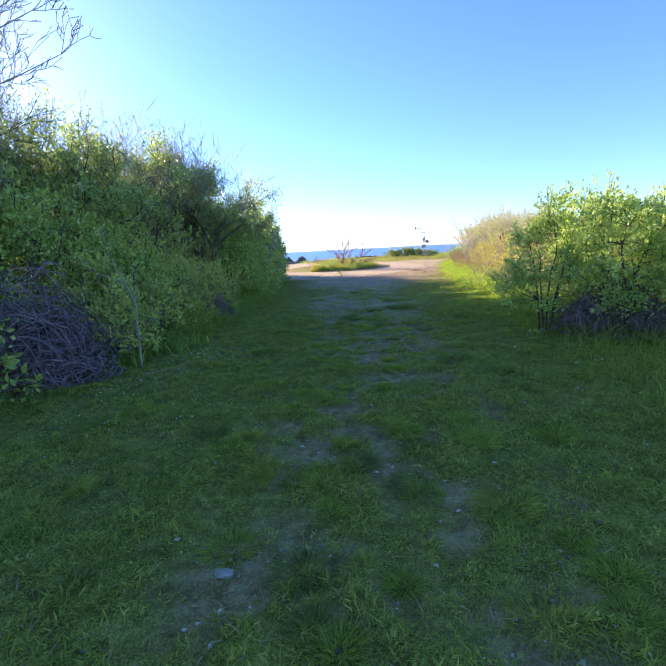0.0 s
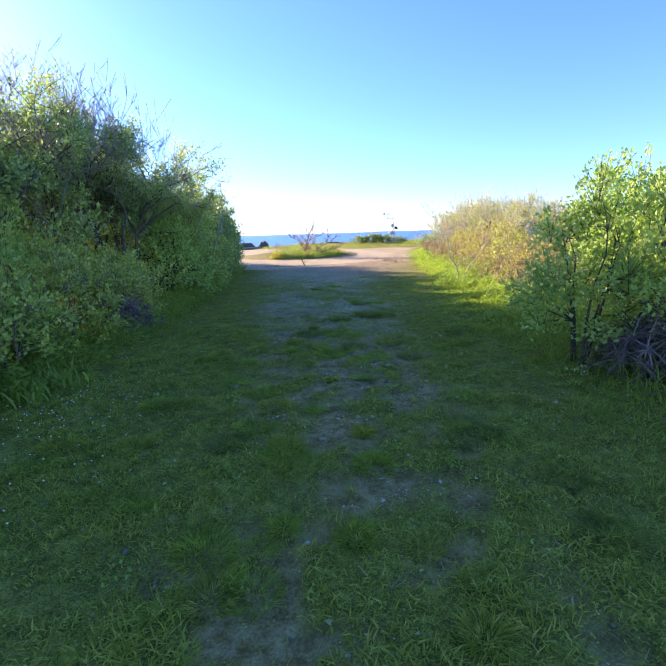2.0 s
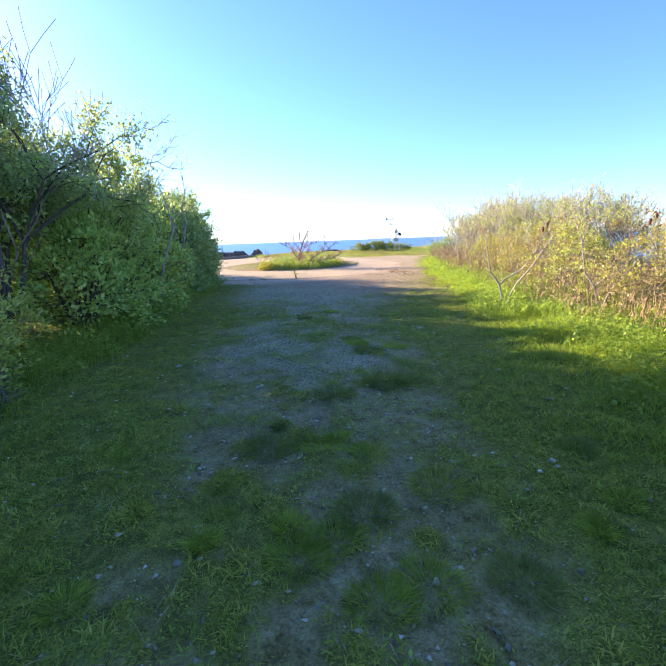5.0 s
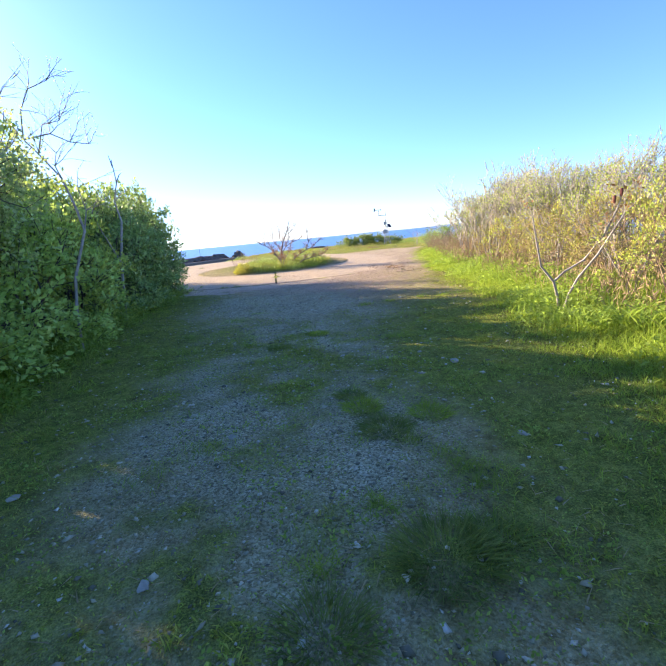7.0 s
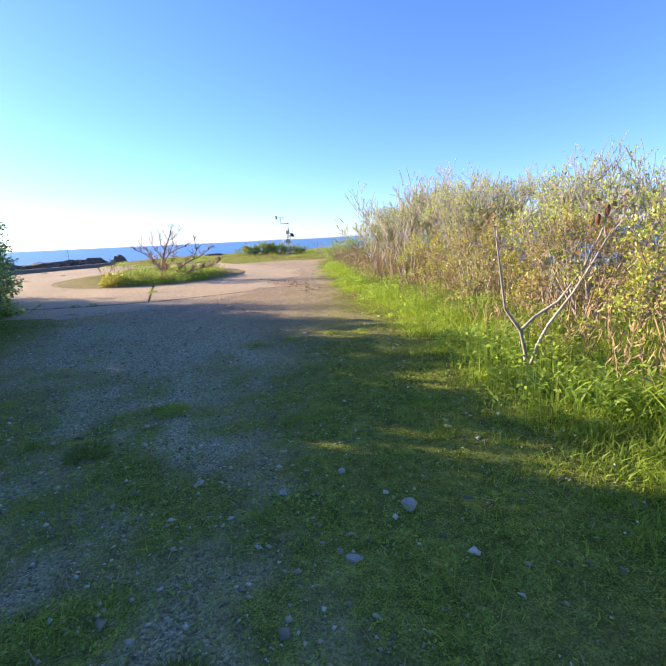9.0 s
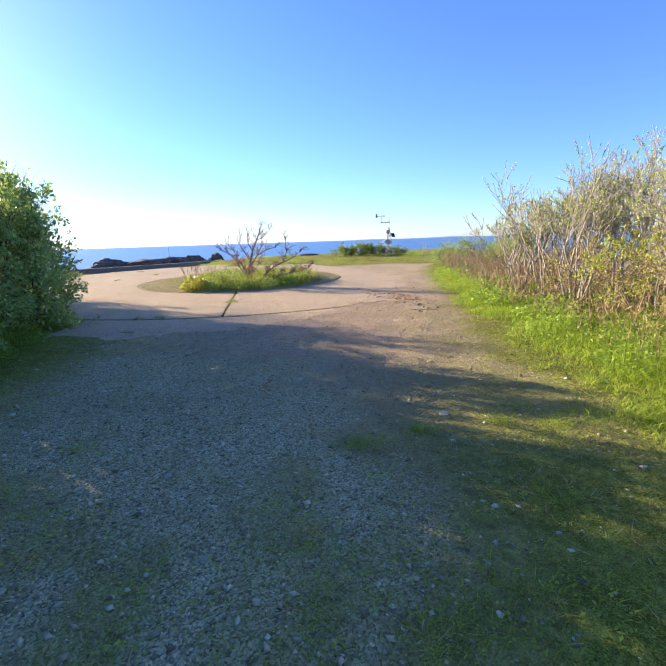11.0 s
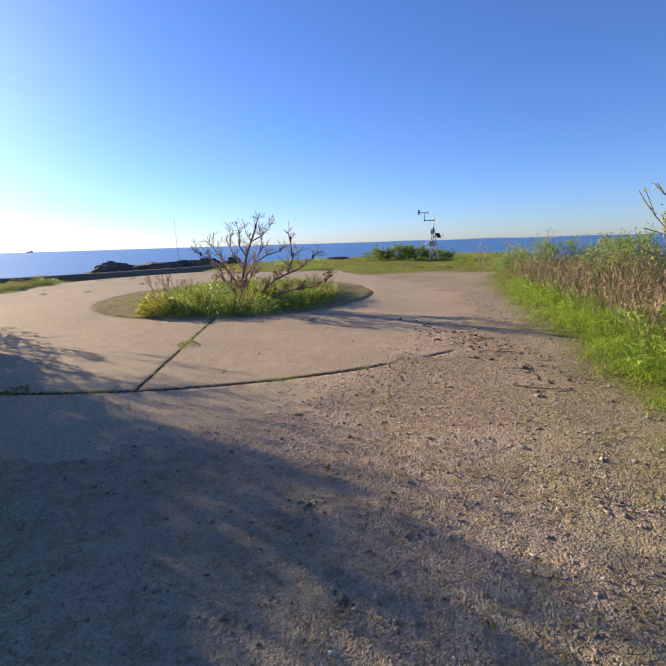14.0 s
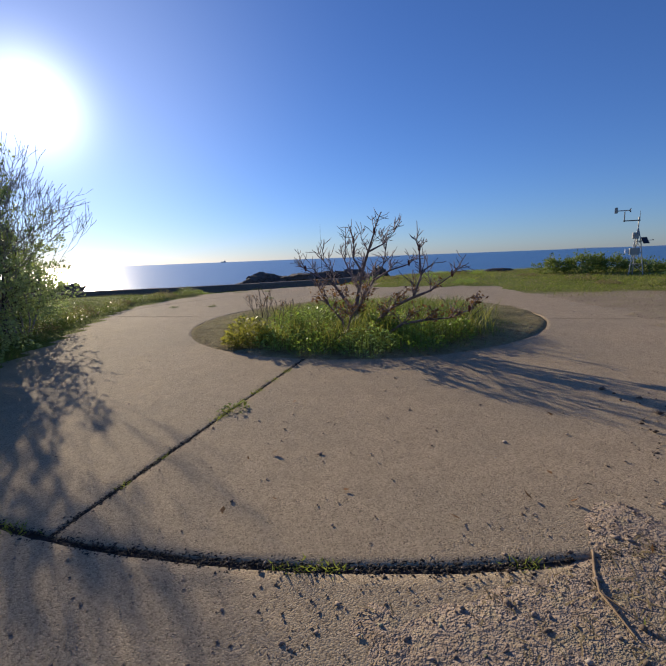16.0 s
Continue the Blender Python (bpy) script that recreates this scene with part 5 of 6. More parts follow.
def strap_leaves(x, y, h, n, seed):
    """A clump of long arching strap-shaped leaves."""
    r = np.random.RandomState(seed)
    a = r.uniform(0, 2 * math.pi, n)
    out = np.stack([np.cos(a), np.sin(a), np.zeros(n)], 1)
    p = np.stack([x + r.normal(0, 0.12, n), y + r.normal(0, 0.12, n), np.zeros(n)], 1)
    p[:, 2] = land(p[:, 0], p[:, 1]) - 0.01
    ln, wd = h * r.uniform(0.6, 1.2, n), 0.02 * r.uniform(0.7, 1.4, n)
    side = np.stack([-np.sin(a), np.cos(a), r.normal(0, 0.2, n)], 1)
    rows = []
    for t, ww in ((0.0, 0.6), (0.35, 1.0), (0.7, 0.8), (1.0, 0.05)):
        c = p + np.array([0, 0, 1.0]) * (ln * (t - 0.35 * t * t))[:, None] + out * (ln * (0.2 * t + 0.35 * t * t))[:, None]
        rows += [c + side * (wd * ww / 2)[:, None], c - side * (wd * ww / 2)[:, None]]
    v = np.stack(rows, 1).reshape(-1, 3)
    quads = np.array([(0, 1, 3, 2), (2, 3, 5, 4), (4, 5, 7, 6)])
    f = ((np.arange(n) * 8)[:, None, None] + quads[None]).reshape(-1, 4)
    return tagged(soup("strap_leaf_plant", v, f, M_WEED), "clump of long bright green strap-shaped leaves on the verge", "plant", "strap-leaf plants")


def island_grass():
    x, y, r = scatter(46000, -3.6, 3.6, 26.1, 33.4, 640)
    rr = np.hypot(x - RING[0], y - RING[1])
    c = vnoise(x, y, 0.5, 641)
    oval = np.hypot((x - 0.55) / 2.0, (y - 28.4) / 2.1) + (c - 0.5) * 0.45
    keep = r.rand(len(x)) < step(1.08, 0.8, oval) * (0.35 + c)
    keep &= rr < 3.62
    x, y, rr, c = x[keep], y[keep], rr[keep], c[keep]
    h = (0.12 + 0.34 * step(3.75, 3.1, rr + np.clip(np.abs(x) - 1.2, 0, 3) * 0.35)) * r.uniform(0.5, 1.3, len(x)) * (0.6 + 0.7 * c)
    blades("island_grass", x, y, h, 0.009 * r.uniform(0.6, 1.5, len(x)), 642, M_FESCUE, "tall green grass and weeds on the round island", 0.4)
    x, y, r = scatter(4000, -1.4, 2.6, 26.4, 29.5, 643)
    keep = (np.hypot(x - RING[0], y - RING[1]) < 3.3) & (vnoise(x, y, 0.5, 644) > 0.5)
    x, y = x[keep], y[keep]
    blades("island_flowers", x, y, 0.5 * r.uniform(0.4, 1.1, len(x)), 0.010, 645, M_LEAF_YEL, "yellow-green flowering weeds on the island", 0.3, "weeds")
    x, y, r = scatter(26000, -3.6, 3.6, 26.1, 33.4, 646)
    rr = np.hypot(x - RING[0], y - RING[1])
    keep = (rr < 3.66) & (r.rand(len(x)) < 0.7)
    x, y = x[keep], y[keep]
    blades("island_litter", x, y, 0.05 * r.uniform(0.5, 1.6, len(x)), 0.007, 647, M_STRAW, "dry matted grass round the island rim", 1.6, "dry grass")


def headland_grass():
    x, y, r = scatter(55000, -16, 14, 33.5, 52, 650)
    t, g, s = cover(x, y)
    keep = (coast(x, y) > 0.2) & (r.rand(len(x)) < t * (0.35 + 0.65 * vnoise(x, y, 0.8, 651))) & (bare(x, y) < 0.3)
    x, y = x[keep], y[keep]
    c = vnoise(x, y, 1.4, 652)
    blades("headland_grass", x, y, (0.05 + 0.12 * c) * np.interp(x, [-6, 0], [0.5, 1]) * r.uniform(0.5, 1.4, len(x)), 0.012 * r.uniform(0.6, 1.5, len(x)), 653, M_TURF, "rough grass on the seaward headland", 0.6)
    x, y, r = scatter(75000, -16, 14, 33.5, 52, 654)
    keep = (coast(x, y) > 0.2) & (r.rand(len(x)) < vnoise(x, y, 1.1, 655)) & (bare(x, y) < 0.3)
    x, y = x[keep], y[keep]
    blades("headland_straw", x, y, 0.10 * r.uniform(0.5, 1.5, len(x)), 0.010, 656, M_STRAW, "dry tan grass on the headland", 0.8, "dry grass")
    x, y, r = scatter(40000, -14, -3, 23, 40, 657)
    le = left_edge(y) - x
    keep = (le > -0.15) & (r.rand(len(x)) < 0.8) & (bare(x, y) < 0.2) & (coast(x, y) > 0.2)
    x, y, le = x[keep], y[keep], le[keep]
    blades("bank_grass", x, y, (0.06 + 0.20 * step(0, 1.5, le) * step(33, 28, y)) * r.uniform(0.5, 1.3, len(x)), 0.010, 658, M_FESCUE, "grass bank at the platform edge", 0.6)


def clover_mat():
    """Low clover and rosette leaves creeping through turf and gravel."""
    x, y, r = scatter(190000, -2.4, 4.8, 1.0, 19.5, 626)
    t, g, s = cover(x, y)
    c = 0.55 * vnoise(x, y, 0.33, 627) + 0.45 * vnoise(x, y, 0.12, 628)
    keep = r.rand(len(x)) < (0.22 + 0.9 * step(0.40, 0.64, c)) * (1 - 0.92 * bare(x, y)) * (1 - 0.8 * s) * np.interp(y, [1, 5, 8, 13, 16, 19.5], [0.6, 0.8, 1.2, 0.95, 0.3, 0.08])
    x, y, c = x[keep], y[keep], c[keep]
    n = len(x)
    a = r.uniform(0, 2 * math.pi, n)
    d = unit(np.stack([np.cos(a), np.sin(a), r.uniform(0.1, 0.9, n)], 1))
    up = unit(np.array([0, 0, 1.0]) + r.normal(0, 0.35, (n, 3)))
    s = unit(np.cross(d, up))
    ln = 0.0135 * r.uniform(0.6, 1.5, n) * (0.8 + 0.7 * step(0.55, 0.75, c))
    p = np.stack([x, y, land(x, y) + r.uniform(0.002, 0.02, n) * (0.4 + step(0.5, 0.75, c))], 1)
    v, f = kites(p, d, s, ln, ln * r.uniform(0.4, 0.75, n))
    tagged(soup("clover_mat", v, f, M_CLOVER), "low clover and weed leaves creeping through gravel and turf", "clover", kind="stuff")


turf_near()
straw_near()
clover_mat()
tufts()
grass_clumps()
verge_grass()
verge_sward()
for k, (x, y, h) in enumerate([(4.35, 12.8, 0.36), (4.62, 12.45, 0.4), (4.75, 13.0, 0.36), (4.12, 13.25, 0.3), (4.85, 12.1, 0.36), (4.3, 14.1, 0.3), (-2.35, 6.35, 0.3), (-2.5, 7.0, 0.32), (-2.3, 6.75, 0.26), (-2.75, 5.75, 0.3)]):
    strap_leaves(x, y, h, 70, 6800 + k)
island_grass()
headland_grass()


# ---- gravel, stones, litter ----
def chips(name, x, y, size, seed, material, label, sink=0.35):
    """Many angular stone chips: eight-sided, each turned and squashed its own way."""
    r = np.random.RandomState(seed)
    n = len(x)
    base = np.array([(1, 0, 0), (-1, 0, 0), (0, 1, 0), (0, -1, 0), (0, 0, 1), (0, 0, -1)], float)
    pts = base[None] * r.uniform(0.55, 1.2, (n, 6, 1)) + r.normal(0, 0.16, (n, 6, 3))
    pts *= np.stack([np.ones(n), r.uniform(0.5, 1, n), r.uniform(0.3, 0.6, n)], 1)[:, None]
    a = r.uniform(0, 2 * math.pi, n)
    ca, sa = np.cos(a)[:, None], np.sin(a)[:, None]
    q = np.stack([pts[..., 0] * ca - pts[..., 1] * sa, pts[..., 0] * sa + pts[..., 1] * ca, pts[..., 2]], -1) * size[:, None, None]
    z = np.maximum(land(x, y), np.where(bare(x, y) > 0.5, rise(x, y) + 0.004, -99)) + size * (0.5 - sink)
    q += np.stack([x, y, z], 1)[:, None]
    tri = np.array([(0, 2, 4), (2, 1, 4), (1, 3, 4), (3, 0, 4), (2, 0, 5), (1, 2, 5), (3, 1, 5), (0, 3, 5)])
    f = (np.arange(n) * 6)[:, None, None] + tri[None]
    return tagged(soup(name, q.reshape(-1, 3), f.reshape(-1, 3), material), label, "gravel", kind="stuff")


def gravel():
    x, y, r = scatter(110000, -2.4, 4.5, 0.8, 22.5, 700)
    t, g, s = cover(x, y)
    keep = r.rand(len(x)) < (g * (1 - s) * 0.9 + 0.03 + 0.3 * np.clip(1 - t, 0, 1) * (y < 9)) * (1 - 0.93 * bare(x, y))
    x, y = x[keep], y[keep]
    chips("gravel", x, y, np.clip(0.0085 * np.exp(r.normal(0, 0.5, len(x))), 0.003, 0.032), 701, M_PEBBLE, "loose grey crushed stone on the track")
    x, y, r = scatter(9000, -2.2, 4.2, 4.5, 18.0, 714)
    t, g, s = cover(x, y)
    keep = r.rand(len(x)) < 0.25 + 0.6 * g
    x, y = x[keep], y[keep]
    chips("pebbles", x, y, np.clip(0.013 * np.exp(r.normal(0, 0.45, len(x))), 0.007, 0.042), 715, M_PEBBLE, "pale and grey loose pebbles on the track", 0.4)
    x, y, r = scatter(60000, 0.0, 6.5, 16, 33, 702)
    t, g, s = cover(x, y)
    keep = r.rand(len(x)) < s * 0.75 * (1 - 0.95 * bare(x, y)) * np.interp(y, [20, 26, 33], [1, 0.6, 0.3])
    x, y = x[keep], y[keep]
    chips("tan_gravel", x, y, np.clip(0.007 * np.exp(r.normal(0, 0.5, len(x))), 0.003, 0.028), 703, M_TANCHIP, "loose tan gravel beside the concrete")
    x, y, r = scatter(2600, -6, 6, 20.3, 27, 704)
    keep = bare(x, y) > 0.5
    x, y = x[keep], y[keep]
    chips("platform_grit", x, y, np.clip(0.005 * np.exp(r.normal(0, 0.5, len(x))), 0.003, 0.016), 705, M_TANCHIP, "scattered grit on the concrete platform")


gravel()


def clods():
    x, y, r = scatter(26000, 0.5, 6.2, 17, 29, 706)
    t, g, s = cover(x, y)
    keep = (r.rand(len(x)) < s * (0.25 + 0.75 * vnoise(x, y, 0.6, 707)) * np.interp(x, [0.5, 2.5, 4], [0.1, 0.5, 1])) & (bare(x, y) < 0.6)
    x, y = x[keep], y[keep]
    chips("clods", x, y, np.clip(0.0085 * np.exp(r.normal(0, 0.45, len(x))), 0.004, 0.03), 708, M_TANCHIP, "loose tan clods and broken stone on the gravel")
    x, y, r = scatter(90000, -4, 6, 19.5, 27, 709)
    bb = bare(x, y)
    near = np.hypot(x - RING[0], y - RING[1])
    keep = (bb > 0.02) & (bb <= 1.0) & (r.rand(len(x)) < np.clip(1.25 - bb, 0.0, 1) * np.where(near > R_OUT, 0.8, 0.12))
    x, y = x[keep], y[keep]
    x2, y2, r2 = scatter(40000, -4, 5.5, 20, 26, 713)
    inner = np.minimum(bare(x2 + 0.35, y2), bare(x2 + 0.1, y2 - 0.35))
    keep = (bare(x2, y2) > 0.5) & (r2.rand(len(x2)) < np.clip(1 - inner, 0, 1) * 0.55)
    x, y = np.concatenate([x, x2[keep]]), np.concatenate([y, y2[keep]])
    chips("edge_grit", x, y, np.clip(0.0045 * np.exp(r.normal(0, 0.5, len(x))), 0.0025, 0.016), 710, M_TANCHIP, "grit spilling over the concrete edge")


clods()


def clod_line():
    """Dark clods kicked up along the gravel's edge."""
    r = np.random.RandomState(717)
    t = r.rand(150)
    x = 4.75 - 0.9 * t + r.normal(0, 0.22, 150)
    y = 21.6 + 3.6 * t + r.normal(0, 0.3, 150)
    chips("edge_clods", x, y, np.clip(0.022 * np.exp(r.normal(0, 0.45, 150)), 0.01, 0.06), 718, M_CLOD, "dark earth clods along the gravel edge", 0.3)


clod_line()


def joint_crumbs():
    a0 = math.atan2(22.1 - RING[1], 0.2 - RING[0])
    r = np.random.RandomState(711)
    ang, rad = r.uniform(a0 - 0.8, a0 + 0.5, 4200), R_OUT + 0.018 + r.normal(0, 0.026, 4200)
    rad2 = r.uniform(R_IN, R_OUT, 1500)
    ang2 = a0 + r.normal(0, 0.018, 1500) / rad2
    x = RING[0] + np.concatenate([np.cos(ang) * rad, np.cos(ang2) * rad2])
    y = RING[1] + np.concatenate([np.sin(ang) * rad, np.sin(ang2) * rad2])
    chips("joint_crumbs", x, y, np.clip(0.009 * np.exp(r.normal(0, 0.4, len(x))), 0.004, 0.022), 712, M_SOILCRACK, "dark crumbs of soil and concrete in the joints", 0.75)


joint_crumbs()


def stone(x, y, size, seed, squash=0.5, turn=0.0, sx=1.0):
    bm = bmesh.new()
    bmesh.ops.create_icosphere(bm, subdivisions=3, radius=1)
    off = Vector((seed * 3.7, seed * 1.3, 0.4))
    for v in bm.verts:
        k = 1 + 0.30 * noise.noise(v.co * 1.3 + off) + 0.14 * noise.noise(v.co * 3.1 + off)
        c = v.co * k
        for a in range(5):
            nrm = Vector((math.cos(a * 1.9 + seed), math.sin(a * 2.3 + seed * 1.7), math.sin(a + seed) * 0.7)).normalized()
            c -= nrm * max(0.0, c.dot(nrm) - 0.62)
        c.x, c.y, c.z = max(-0.8, min(0.8, c.x)) * sx, max(-0.75, min(0.75, c.y)), max(-0.7, min(0.62, c.z)) * squash
        v.co = c * size
    ob = part("stone", bm, M_STONE)
    ob.matrix_world = pose(x, y, zat(x, y) + size * squash * 0.12, 8, -6, turn)
    return tagged(ob, "pale grey stone lying in the track", "stone", "track stones")


for k, (x, y, s) in enumerate([(-0.42, 1.93, 0.055), (0.30, 11.1, 0.06), (2.38, 12.25, 0.085), (1.96, 11.98, 0.05), (1.75, 12.6, 0.06), (1.93, 17.45, 0.06),
                               (0.1, 9.8, 0.05), (-0.3, 9.4, 0.045), (2.9, 16.6, 0.07), (1.3, 12.9, 0.045), (2.15, 12.7, 0.055), (3.6, 20.6, 0.05), (4.2, 21.6, 0.06), (3.9, 19.4, 0.05),
                               (2.6, 9.9, 0.05), (-0.9, 10.6, 0.05), (0.8, 16.0, 0.05), (1.2, 15.2, 0.05), (2.2, 10.6, 0.05), (3.1, 13.0, 0.05), (4.4, 22.3, 0.05), (3.3, 18.2, 0.05)]):
    stone(x, y, s * 0.68, k + 1, 0.42, k * 47, 1.0 + 0.5 * (k % 3 == 0))


def twig(x0, y0, x1, y1, r, seed, label, group=""):
    wd = Wood(seed)
    p = Vector((x0, y0, max(zat(x0, y0), float(rise(x0, y0))) + r))
    q = Vector((x1, y1, max(zat(x1, y1), float(rise(x1, y1))) + r))
    side = (q - p).cross(Vector((0, 0, 1))) * 0.12
    pts = [p, p.lerp(q, 0.3) + side * 0.6, p.lerp(q, 0.6) + side + Vector((0, 0, 0.01)), q]
    wd.tube(pts, [r, r * 0.9, r * 0.7, r * 0.4], 5)
    wd.tube([pts[2], pts[2] + (q - p) * 0.18 - side * 1.2], [r * 0.6, r * 0.3], 4)
    return tagged(wd.mesh("fallen_twig", M_STALK), label, "twig", group)


TWIG = "dry fallen twig on the ground"
for k, (a, b, c, d) in enumerate([(2.98, 22.85, 3.02, 22.35), (1.42, 17.85, 1.36, 17.45), (0.40, 6.2, 0.47, 6.02), (4.1, 21.9, 4.6, 21.7), (4.3, 23.2, 4.7, 23.05), (-2.2, 5.0, -1.95, 5.25), (4.9, 13.0, 5.4, 12.8)]):
    twig(a, b, c, d, 0.008, 720 + k, TWIG, "fallen twigs")


def fallen_leaves():
    r = np.random.RandomState(730)
    n = 120
    x = np.concatenate([4.5 + r.normal(0, 0.26, n), r.uniform(0.5, 5.5, 40)])
    y = np.concatenate([23.4 + r.normal(0, 0.5, n), r.uniform(19.5, 25, 40)])
    m = len(x)
    z = np.maximum(land(x, y), rise(x, y)) + 0.012
    p = np.stack([x, y, z], 1)
    a = r.uniform(0, 2 * math.pi, m)
    d = unit(np.stack([np.cos(a), np.sin(a), r.uniform(0, 0.5, m)], 1))
    s = unit(np.cross(d, np.array([0, 0, 1.0]) + r.normal(0, 0.4, (m, 3))))
    v, f = kites(p, d, s, r.uniform(0.03, 0.08, m), r.uniform(0.015, 0.04, m), r.normal(0, 0.01, (m, 3)))
    return tagged(soup("fallen_leaves", v, f, M_LEAF_BROWN), "dry brown fallen leaves on the gravel", "fallen leaves", kind="stuff")


fallen_leaves()


def clover_flowers():
    """Small white flower heads in the turf."""
    r = np.random.RandomState(740)
    x = np.concatenate([-1.75 + r.normal(0, 0.3, 90), r.uniform(-2.3, -1.0, 60), r.uniform(3.0, 4.2, 40)])
    y = np.concatenate([5.6 + r.normal(0, 0.7, 90), r.uniform(3, 9, 60), r.uniform(8, 13, 40)])
    n = len(x)
    c = np.stack([x, y, land(x, y) + r.uniform(0.03, 0.07, n)], 1)
    oct6 = np.array([(1, 0, 0), (-1, 0, 0), (0, 1, 0), (0, -1, 0), (0, 0, 0.8), (0, 0, -0.8)]) * 0.007
    v = (c[:, None] + oct6[None]).reshape(-1, 3)
    tri = np.array([(0, 2, 4), (2, 1, 4), (1, 3, 4), (3, 0, 4), (2, 0, 5), (1, 2, 5), (3, 1, 5), (0, 3, 5)])
    f = ((np.arange(n) * 6)[:, None, None] + tri[None]).reshape(-1, 3)
    return tagged(soup("clover_flowers", v, f, M_PETAL), "small white clover flowers in the turf", "flowers", kind="stuff")


clover_flowers()


def joint_growth():
    """Dirt and small weeds in the open joints of the platform."""
    a0 = math.atan2(22.1 - RING[1], 0.2 - RING[0])
    r = np.random.RandomState(750)
    n = 2600
    ang = r.uniform(a0 - 0.75, a0 + 0.42, n)
    rad = R_OUT + 0.022 + r.normal(0, 0.02, n)
    rad2 = r.uniform(R_IN, R_OUT, 1300)
    ang2 = a0 + r.normal(0, 0.02, 1300) / rad2
    clump = (vnoise(ang * 7.6, rad * 0, 0.22, 751) > 0.76) | ((ang < a0 - 0.02) & (ang > a0 - 0.22) & (vnoise(ang * 7.6, rad * 0, 0.1, 753) > 0.35))
    x = RING[0] + np.concatenate([np.cos(ang[clump]) * rad[clump], np.cos(ang2) * rad2])
    y = RING[1] + np.concatenate([np.sin(ang[clump]) * rad[clump], np.sin(ang2) * rad2])
    k2 = np.concatenate([np.ones(clump.sum(), bool), (vnoise(rad2, rad2 * 0, 0.2, 752) > 0.66) | (np.abs(rad2 - 5.72) < 0.13)])
    x, y = x[k2], y[k2]
    h = 0.04 * r.uniform(0.5, 1.6, len(x))
    p = np.stack([x, y, rise(x, y) - 0.01], 1)
    a = r.uniform(0, 2 * math.pi, len(x))
    d = unit(np.stack([np.cos(a), np.sin(a), r.uniform(0.3, 1.2, len(x))], 1))
    s = unit(np.cross(d, r.normal(0, 1, (len(x), 3))))
    v, f = kites(p, d, s, h, 0.007)
    tagged(soup("joint_weeds", v, f, M_TURF), "small weeds and moss in the concrete joints", "weeds", kind="stuff")
    for nm, pts in (("joint_dirt", [(math.cos(q) * (R_OUT + 0.022), math.sin(q) * (R_OUT + 0.022)) for q in np.linspace(a0 - 0.9, a0 + 0.9, 90)]),
                    ("joint_dirt", [(math.cos(a0) * q, math.sin(a0) * q) for q in np.linspace(R_IN, R_OUT, 40)])):
        w = 0.03
        vv, ff = [], []
        for i, (px, py) in enumerate(pts):
            j = min(i + 1, len(pts) - 1)
            t = Vector((pts[j][0] - pts[j - 1][0], pts[j][1] - pts[j - 1][1], 0)).normalized()
            nrm = Vector((-t.y, t.x, 0))
            c = Vector((RING[0] + px, RING[1] + py, 0))
            for sgn, dz in ((-1, -0.014), (0, -0.007), (1, -0.014)):
                q = c + nrm * w * sgn
                vv.append((q.x, q.y, float(rise(q.x, q.y)) + dz + noise.noise((q.x * 9, q.y * 9, 0.2)) * 0.006))
        for i in range(len(pts) - 1):
            for j in range(2):
                b = i * 3 + j
                ff.append((b, b + 1, b + 4, b + 3))
        tagged(soup(nm, vv, ff, M_SOILCRACK), "dark dirt in the concrete joint", "dirt", kind="structure")


joint_growth()
for k, (x, y) in enumerate([(0.13, 24.1), (-1.1, 22.25), (-1.5, 22.3), (-5.4, 31.5), (-6.6, 31.2), (-4.5, 33.5), (-6.0, 36.0)]):
    weeds("joint_tuft", x, y, 0.12 if k == 0 else 0.10, 0.17 if k == 0 else 0.14, 760 + k, "small weed tuft growing from the concrete joint", M_FESCUE, 120, 0.05, "joint tufts")


# ---- seaward edge: low wall, rocks, pole ----
def low_wall():
    pts = [(-19.0, 34.6), (-15.0, 36.4), (-11.5, 38.4), (-8.5, 40.6), (-6.0, 43.0), (-4.2, 45.6)]
    bm = bmesh.new()
    rows = []
    for i in range(51):
        t = i / 50 * (len(pts) - 1)
        k = min(int(t), len(pts) - 2)
        f = t - k
        x, y = pts[k][0] * (1 - f) + pts[k + 1][0] * f, pts[k][1] * (1 - f) + pts[k + 1][1] * f
        dx, dy = pts[k + 1][0] - pts[k][0], pts[k + 1][1] - pts[k][1]
        l = math.hypot(dx, dy)
        nx, ny = -dy / l, dx / l
        h = 0.52 + 0.015 * noise.noise((x, y, 1.0))
        prof = [(-0.2, -0.4), (-0.2, h - 0.03), (-0.17, h), (0.17, h), (0.2, h - 0.03), (0.2, -0.9)]
        rows.append([bm.verts.new((x + nx * a, y + ny * a, -0.22 + b)) for a, b in prof])
    for a, b in zip(rows, rows[1:]):
        for j in range(5):
            bm.faces.new((a[j], b[j], b[j + 1], a[j + 1]))
    for r in (rows[0], rows[-1]):
        bm.faces.new(r)
    bmesh.ops.recalc_face_normals(bm, faces=bm.faces)
    return tagged(part("low_wall", bm, M_WALL), "low dark concrete sea wall at the cliff edge", "wall")


low_wall()


